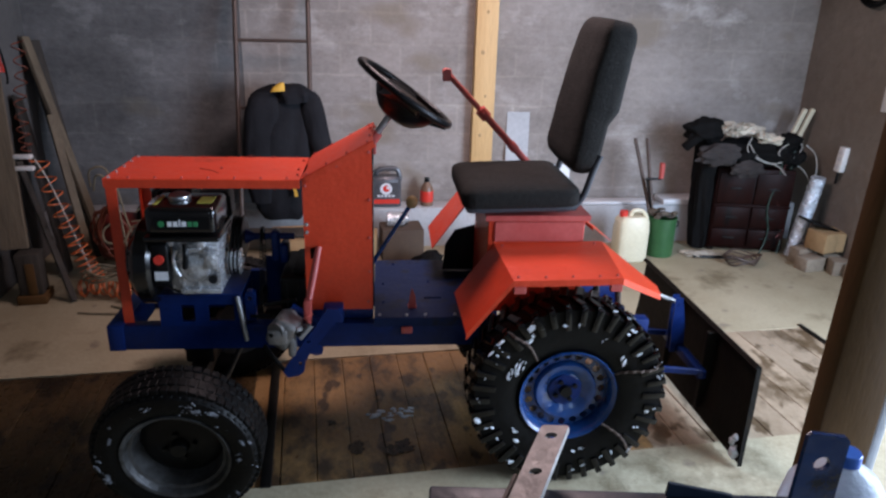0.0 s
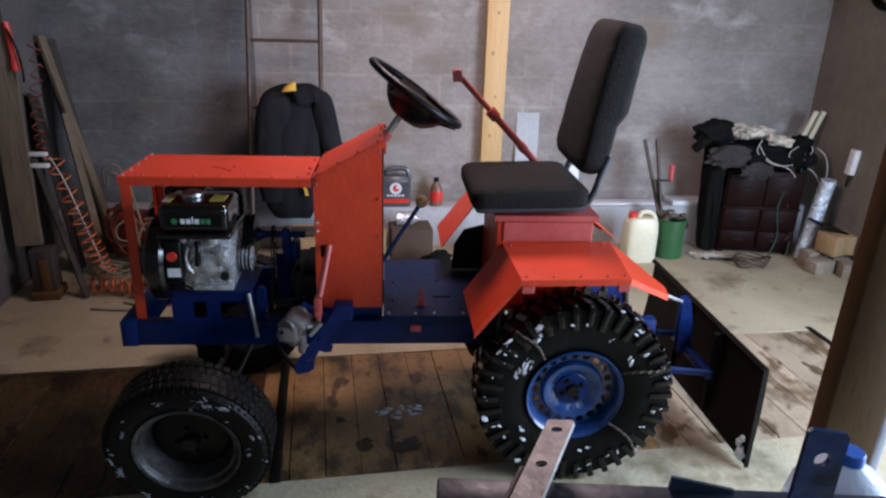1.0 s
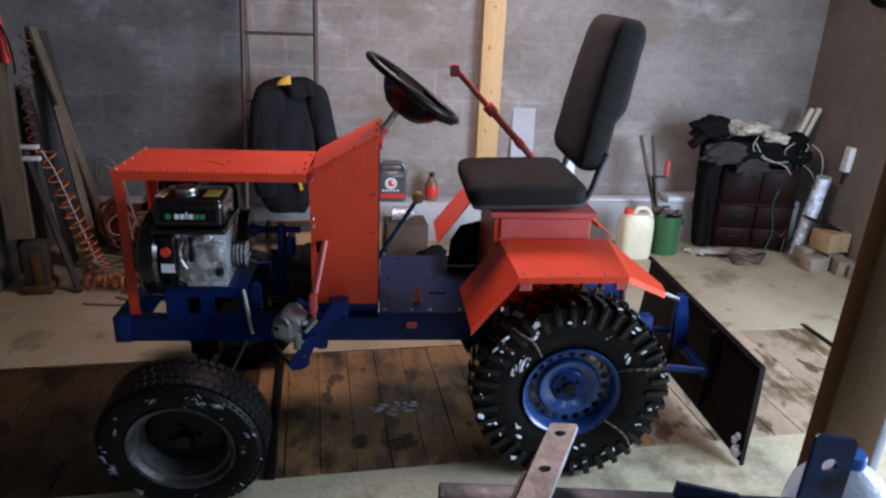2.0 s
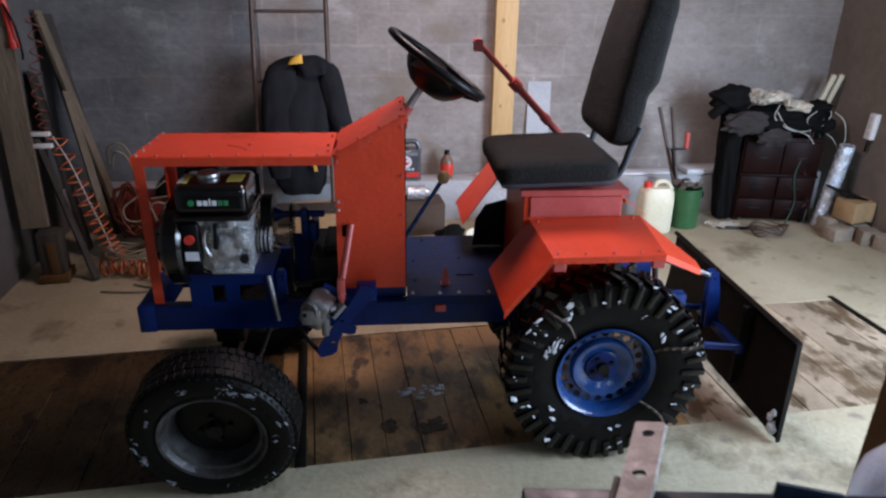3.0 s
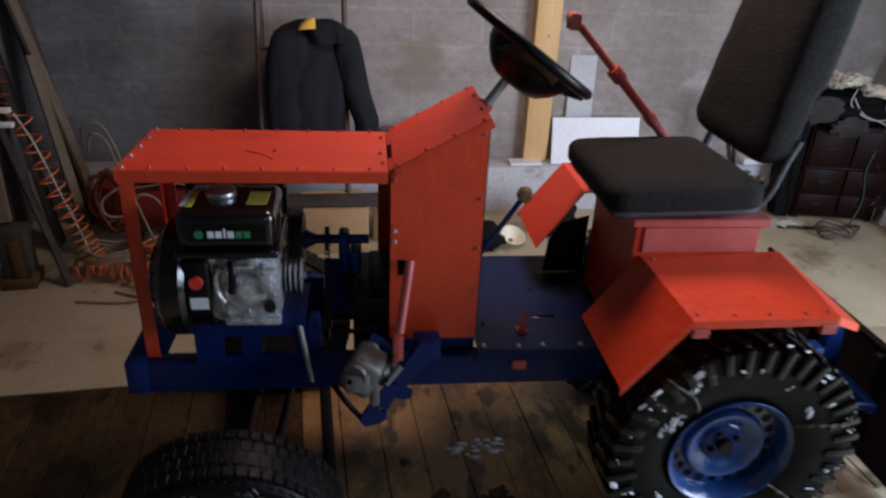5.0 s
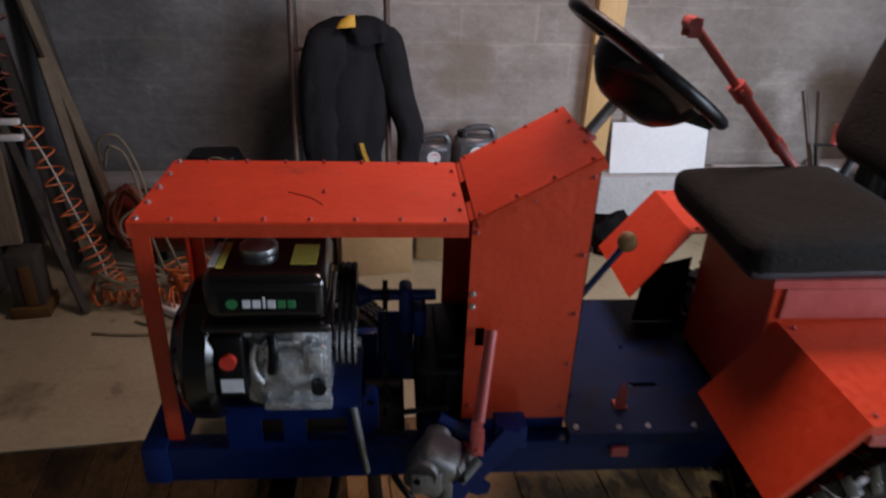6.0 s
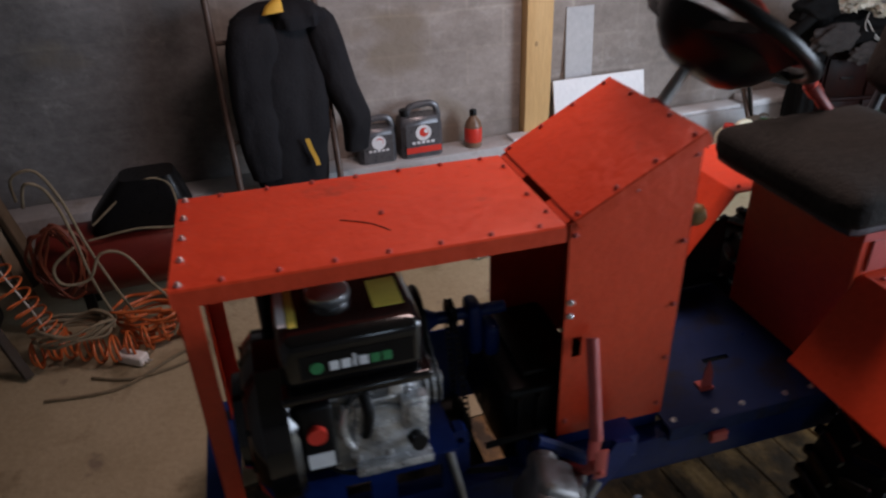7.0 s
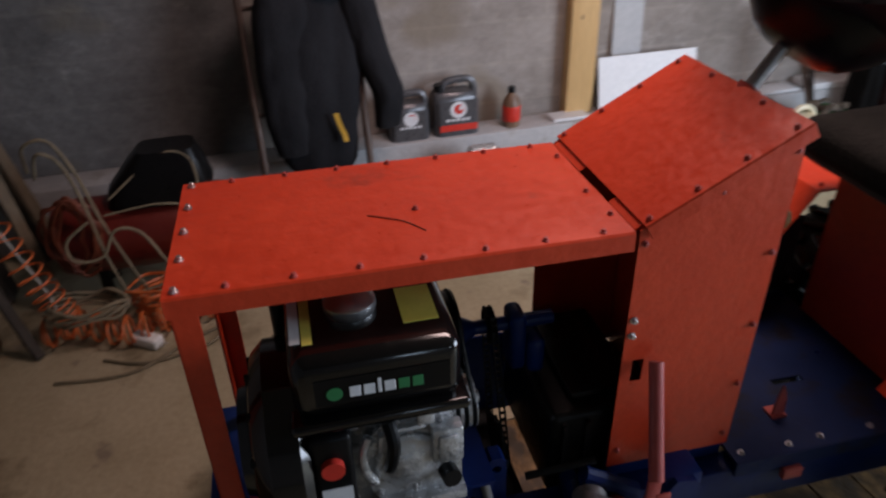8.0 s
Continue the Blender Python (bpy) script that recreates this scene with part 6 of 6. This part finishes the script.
tube(bm, [(-0.86, 4.432, 1.47), (-0.825, 4.43, 1.36), (-0.815, 4.43, 1.24), (-0.82, 4.43, 1.20)], 0.006, 8)
part("lead", bm, M["black"], gun)
bm = B()
tube(bm, [(-0.77, 4.47, 0.79), (-0.70, 4.44, 0.66), (-0.62, 4.41, 0.42), (-0.555, 4.39, 0.22), (-0.53, 4.36, 0.14)], 0.0035, 6)
single("rope", bm, M["cable_w"], "thin white cord hanging down from the bracket", "cord", smooth=60)
# spiral air hose: a slack upper stretch, then the tight turns
bm = B()
line = [Vector(p) for p in smooth_path([(-0.753, 4.47, 1.418), (-0.759, 4.47, 1.261), (-0.793, 4.47, 1.099), (-0.802, 4.47, 0.947), (-0.798, 4.47, 0.839)], 14)]
pts = [p + Vector((0.030 * math.cos(i * 1.0), 0.030 * math.sin(i * 1.0), 0)) for i, p in enumerate(line)]
tube(bm, pts, 0.0036, 6, 2)
single("spiral_hose", bm, M["olive"], "slack dark orange spiral air hose hanging from the plank top", "hose", smooth=60)
bm = B()
pts = []
ha, hb = Vector((-0.77, 4.50, 0.80)), Vector((-0.53, 4.40, 0.10))
axis = (hb - ha)
s1 = axis.orthogonal().normalized()
s2 = axis.normalized().cross(s1)
turns = 15
for i in range(turns * 12 + 1):
    t = i / (turns * 12)
    tt = 1 - (1 - t) ** 1.7
    r = 0.046 + 0.010 * t
    a = 2 * math.pi * turns * t
    pts.append(ha + axis * tt + (s1 * math.cos(a) + s2 * math.sin(a)) * r + Vector((0, 0, -0.03 * math.sin(math.pi * tt))))
tube(bm, pts, 0.0042, 6, 0)
single("spiral_hose", bm, M["orange"], "orange spiral air hose hanging by the boards", "hose", smooth=60)
bm = B()
pts = []
for i in range(22 * 12):
    a = 2 * math.pi * i / 12
    t = i / (22 * 12)
    p = Vector((-0.62 + 0.62 * t, 4.36 + 0.05 * math.sin(t * 9), 0.055))
    pts.append(p + Vector((0.025 * math.sin(a * 0.5), 0.055 * math.cos(a), 0.048 * math.sin(a))))
tube(bm, pts, 0.0055, 6, 0)
single("spiral_hose", bm, M["orange"], "orange spiral air hose lying on the floor", "hose", smooth=60)
bm = B()
rng = random.Random(12)
pts = []
for i in range(90):
    a = i * 0.55
    pts.append((-0.16 + 0.15 * math.cos(a) * rng.uniform(0.6, 1.1), 4.44 + 0.10 * math.sin(a) * rng.uniform(0.6, 1.1), 0.015 + 0.0016 * i + rng.uniform(-0.004, 0.01)))
tube(bm, pts, 0.0065, 6, 4)
single("extension_cord", bm, M["orange"], "tangled orange extension cord heaped on the floor", "cord", smooth=60)
bm = B()
rng = random.Random(44)
pts = []
for i in range(70):
    a = i * 0.62
    q = i / 69
    pts.append((-0.50 + 0.08 * q + 0.08 * math.cos(a) * rng.uniform(0.7, 1.1), 4.57 + 0.03 * math.sin(a * 0.7) - 0.04 * q, 0.34 + 0.15 * math.sin(a) * rng.uniform(0.7, 1.1)))
tube(bm, pts, 0.0065, 6, 4)
single("air_hose", bm, M["olive"], "dark orange air hose coiled on the compressor end", "hose", smooth=60)
pg = thing("plug", pose(-0.25, 4.27, 0.018, 0, 0, -35), "white plug of the orange cord lying on the floor", "plug")
bm = B()
box(bm, -0.065, 0.05, -0.026, 0.026, -0.017, 0.028, 0.012, 3)
part("body", bm, M["white"], pg)
for y0 in (-0.009, 0.009):
    bm = B()
    rod(bm, (0.048, y0, 0), (0.07, y0, 0), 0.003, 8)
    part("pin", bm, M["zinc"], pg)
ropes = (
    [(-0.52, 4.52, 0.62), (-0.50, 4.48, 0.72), (-0.42, 4.47, 0.74), (-0.37, 4.48, 0.62), (-0.33, 4.47, 0.42), (-0.27, 4.45, 0.22), (-0.22, 4.42, 0.10)],
    [(-0.50, 4.50, 0.60), (-0.46, 4.46, 0.70), (-0.40, 4.46, 0.66), (-0.36, 4.44, 0.50), (-0.34, 4.43, 0.30), (-0.30, 4.42, 0.12)],
    [(-0.36, 4.40, 0.46), (-0.44, 4.39, 0.40), (-0.43, 4.38, 0.33), (-0.34, 4.38, 0.33), (-0.28, 4.39, 0.42), (-0.20, 4.39, 0.40), (-0.13, 4.37, 0.27), (-0.06, 4.36, 0.14), (-0.10, 4.33, 0.05)],
)
for pts in ropes:
    bm = B()
    tube(bm, pts, 0.0058, 7, 7)
    single("rope", bm, M["rope"], "dirty cream rope looped over the compressor", "rope", "ropes in the corner", smooth=60)
bm = B()
pts = [(-0.44 + (0.13 + 0.015 * math.sin(i * 1.3)) * math.cos(i * 0.5), 4.36 + 0.07 * math.sin(i * 0.5), 0.115 + 0.0011 * i + 0.01 * math.sin(i * 2.1)) for i in range(60)]
tube(bm, pts, 0.007, 6, 3)
single("rope", bm, M["rope"], "coil of dirty cream rope lying on the hose", "rope", "ropes in the corner", smooth=60)
bm = B()
tube(bm, [(-0.40, 4.22, 0.008), (-0.25, 4.16, 0.008), (-0.05, 4.20, 0.008), (0.02, 4.30, 0.008), (-0.10, 4.25, 0.008), (-0.30, 4.12, 0.008), (-0.55, 4.14, 0.008)], 0.006, 6, 7)
single("rope", bm, M["rope"], "thin pale cord lying on the floor", "cord", "ropes in the corner", smooth=60)
ac = thing("air_compressor", pose(-0.22, 4.72, 0), "red air compressor with a dark motor cover", "compressor")
bm = B()
lathe(bm, [(0.0, -0.36), (0.08, -0.355), (0.135, -0.33), (0.15, -0.29), (0.15, 0.29), (0.135, 0.33), (0.08, 0.355), (0.0, 0.36)], 36, pose(0, 0, 0.25, 0, 90))
part("tank", bm, M["tankred"], ac)
bm = B()
rows = []
for z, kx, ky in ((0.385, 1.0, 1.0), (0.44, 1.02, 1.0), (0.54, 0.72, 0.85), (0.585, 0.55, 0.7)):
    rows.append([(0.06 + 0.19 * kx * math.copysign(abs(math.cos(a)) ** 0.35, math.cos(a)) + (z - 0.37) * 0.3, 0.11 * ky * math.copysign(abs(math.sin(a)) ** 0.6, math.sin(a)), z) for a in [2 * math.pi * i / 24 for i in range(24)]])
loft(bm, rows)
part("motor_cover", bm, M["black"], ac)
bm = B()
tube(bm, [(-0.13, -0.115, 0.38), (0.05, -0.118, 0.40), (0.20, -0.115, 0.385), (0.22, -0.10, 0.46), (0.20, -0.08, 0.56), (0.10, -0.075, 0.575), (-0.10, -0.11, 0.44)], 0.0045, 8)
part("pipe", bm, M["rope"], ac)
for x0 in (-0.2, 0.2):
    for y0 in (-0.08, 0.08):
        bm = B()
        box(bm, x0 - 0.02, x0 + 0.02, y0 - 0.012, y0 + 0.012, 0.0, 0.15, 0.003)
        part("foot", bm, M["dark"], ac)

# ---- the implement and the timber prop in the middle of the floor ----
imp = thing("plough_frame", Matrix(), "dark blue welded implement frame with a bare steel bracket", "implement")
beam_m = pose(1.31, 1.103, 0, 0, 0, -8.4)
bm = B()
box(bm, -0.30, 0.36, -0.05, 0.0, 1.093, 1.147, 0.004, m=beam_m)
part("beam", bm, M["beamblue"], imp, "worn grey-blue box beam")
for x0 in (-0.12, 0.31):
    bm = B()
    box(bm, x0 - 0.025, x0 + 0.025, -0.047, -0.003, 0.0, 1.092, 0.004, m=beam_m)
    part("leg", bm, M["blue"], imp)
    bm = B()
    box(bm, x0 - 0.06, x0 + 0.06, -0.18, 0.15, 0.001, 0.03, 0.004, m=beam_m)
    part("foot_plate", bm, M["blue"], imp)
bar_top, bar_low = Vector((1.180, 1.186, 1.188)), Vector((1.069, 0.994, 1.180))
ay = (bar_top - bar_low).normalized()
az = Vector((-0.45, -0.25, 1.0))
az = (az - ay * az.dot(ay)).normalized()
ax = ay.cross(az)
bar_m = Matrix.Translation(bar_low) @ Matrix((ax, ay, az)).transposed().to_4x4()
L = (bar_top - bar_low).length
bm = B()
sheet(bm, [(-0.018, 0.0), (0.018, 0.0), (0.018, L - 0.003), (0.015, L), (-0.015, L), (-0.018, L - 0.003)], [[(1.25 * x, y) for x, y in ring_pts(0, L - 0.023, 0.0062)], [(1.25 * x, y) for x, y in ring_pts(0.0, L - 0.095, 0.0062)]], 0.006, bar_m)
part("flat_bracket", bm, M["barsteel"], imp, "bare steel flat bar with two holes", smooth=0)
bm = B()
box(bm, -0.026, -0.019, L - 0.21, L - 0.10, -0.012, 0.006, 0.002, 1, m=bar_m)
part("bracket_rib", bm, M["rust"], imp, "rusty edge strip", smooth=0)
bm = B()
up_m = pose(1.441, 1.048, 1.172, 0, 1.5, -4)
sheet(bm, [(-0.026, -0.035), (0.026, -0.035), (0.025, 0.082), (0.020, 0.087), (-0.020, 0.092), (-0.025, 0.088)], [ring_pts(-0.001, 0.052, 0.0095, 18)], 0.006, up_m @ pose(0, 0, 0, 90))
part("upright_plate", bm, M["rimblue"], imp, "dark blue upright plate with a round hole", smooth=0)
bm = B()
sheet(bm, [(-0.016, 1.1475), (0.064, 1.1475), (0.064, 1.1505), (-0.014, 1.166)], [], 0.005, beam_m @ pose(0, -0.004, 0, 90))
part("lug_plate", bm, M["beamblue"], imp, smooth=0)
bm = B()
box(bm, 1.60, 1.89, 1.06, 1.475, 0.633, 0.647, 0.003)
part("shelf_plate", bm, M["blue"], imp)
jug = thing("water_bottle", pose(1.787, 1.378, 0.648), "large clear plastic bottle with a blue cap", "bottle")
bm = B()
lathe(bm, [(0.070, 0.0), (0.088, 0.007), (0.092, 0.03), (0.089, 0.07), (0.092, 0.11), (0.092, 0.19), (0.084, 0.235), (0.058, 0.275), (0.024, 0.297), (0.020, 0.312)], 36)
part("body", bm, M["jug"], jug)
bm = B()
lathe(bm, [(0.0, 0.3215), (0.022, 0.3215), (0.024, 0.318), (0.0245, 0.300), (0.022, 0.298)], 24)
part("cap", bm, M["bluecap"], jug, "blue screw cap")
bm = B()
box(bm, 0.0, 0.125, -0.025, 0.025, 0.0, 2.697 / math.cos(radians(1.4)), 0.006, m=pose(1.806, 1.525, 0.0, 0, 1.4))
single("timber_post", bm, M["darkwood"], "brown timber post standing beside the implement", "post")
bm = B()
box(bm, 0.0, 0.020, -0.02, 0.02, 0.0, 1.30, 0.003, m=pose(1.936, 1.525, 0.0, 0, 1.4))
single("white_batten", bm, M["whiteboard"], "white painted batten standing beside the timber post", "batten")

# ---- wet snow and the steel strip on the planks ----
bm = B()
box(bm, -0.020, 0.020, -0.455, 0.455, -0.004, 0.008, 0.002, m=pose(0.588, 3.047, 0.0, 0, 0, 2.4))
single("steel_strip", bm, M["dark"], "flat black steel strip across the planks", "strip")
# added dark strip in place of the shadowed gap where the planks end
bm = B()
box(bm, -0.016, 0.016, -0.49, 0.49, -0.06, 0.004, 0.002, m=pose(PX1 + 0.012, (near_y(PX1) + far_y(PX1)) / 2, 0, 0, 0, 2.9))
single("edge_strip", bm, M["dark"], "dark strip drawn for the shadowed gap at the plank end", "strip")
rng = random.Random(21)
bm = B()
for k in range(26):
    s = rng.uniform(0.005, 0.016)
    blob(bm, (1.085 + rng.gauss(0, 0.05), 3.02 + rng.gauss(0, 0.022), 0.002), (s * 1.2, s * 0.6, 0.005), 2, 0.9, 2.0, k * 2.7)
single("snow_scraps", bm, M["snow"], "scraps of melting snow on the planks", "snow", kind="stuff", smooth=60)

patches = (
    ((0.943, 2.793), (0.034, 0.040), 0), ((1.103, 2.780), (0.060, 0.046), 0), ((0.84, 2.98), (0.016, 0.022), 0),
)
for k, ((x0, y0), (a0, b0), turn) in enumerate(patches):
    bm = B()
    n = 40
    pts = []
    for i in range(n):
        a = 2 * math.pi * i / n
        f = 1 + 0.6 * noise.noise(Vector((math.cos(a) * 1.3, math.sin(a) * 1.3, k * 3.7))) + 0.45 * noise.noise(Vector((math.cos(a) * 4, math.sin(a) * 4, k * 1.9)))
        pts.append((a0 * f * math.cos(a), b0 * f * math.sin(a)))
    sheet(bm, pts, [], 0.0006, pose(x0, y0, 0.0012 + 0.0004 * (k % 4), 0, 0, turn))
    single("damp_patch", bm, M["soaked"], "dark wet patch with a ragged outline on the floor", "wet patch", "wet patches", smooth=0)

# ---- planks over the pit ----
plank_w = (PX1 - PX0) / 33
shapes = []
for k in range(4):
    bm = B()
    box(bm, -plank_w / 2 + 0.0007, plank_w / 2 - 0.0007, -0.461, 0.461, -0.045, -0.001 - 0.0012 * (k % 3), 0.0025, 1)
    shapes.append(mesh_of("plank", bm, M["plank"], 0))
dry = []
for me in shapes:
    dup = me.copy()
    dup.materials[0] = M["dryplank"]
    dry.append(dup)
# planks left of the steel strip: wet, with shade in their tone too
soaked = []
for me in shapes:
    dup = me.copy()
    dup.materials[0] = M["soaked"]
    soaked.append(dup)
deck_of = thing("plank_cover", Matrix(), "row of damp brown planks laid flush in the floor", "planks", kind="structure")
rng = random.Random(3)
count = 33
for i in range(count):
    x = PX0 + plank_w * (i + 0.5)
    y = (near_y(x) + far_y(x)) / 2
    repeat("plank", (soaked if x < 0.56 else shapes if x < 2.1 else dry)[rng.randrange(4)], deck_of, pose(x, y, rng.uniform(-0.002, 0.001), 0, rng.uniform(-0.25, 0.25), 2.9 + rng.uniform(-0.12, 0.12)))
for t in (0.12, 0.88):
    bm = B()
    ya, yb = near_y(PX0) + t * (far_y(PX0) - near_y(PX0)), near_y(PX1) + t * (far_y(PX1) - near_y(PX1))
    rod(bm, (PX0, ya, -0.09), (PX1, yb, -0.09), 0.043, 4)
    part("bearer", bm, M["pit"], deck_of)
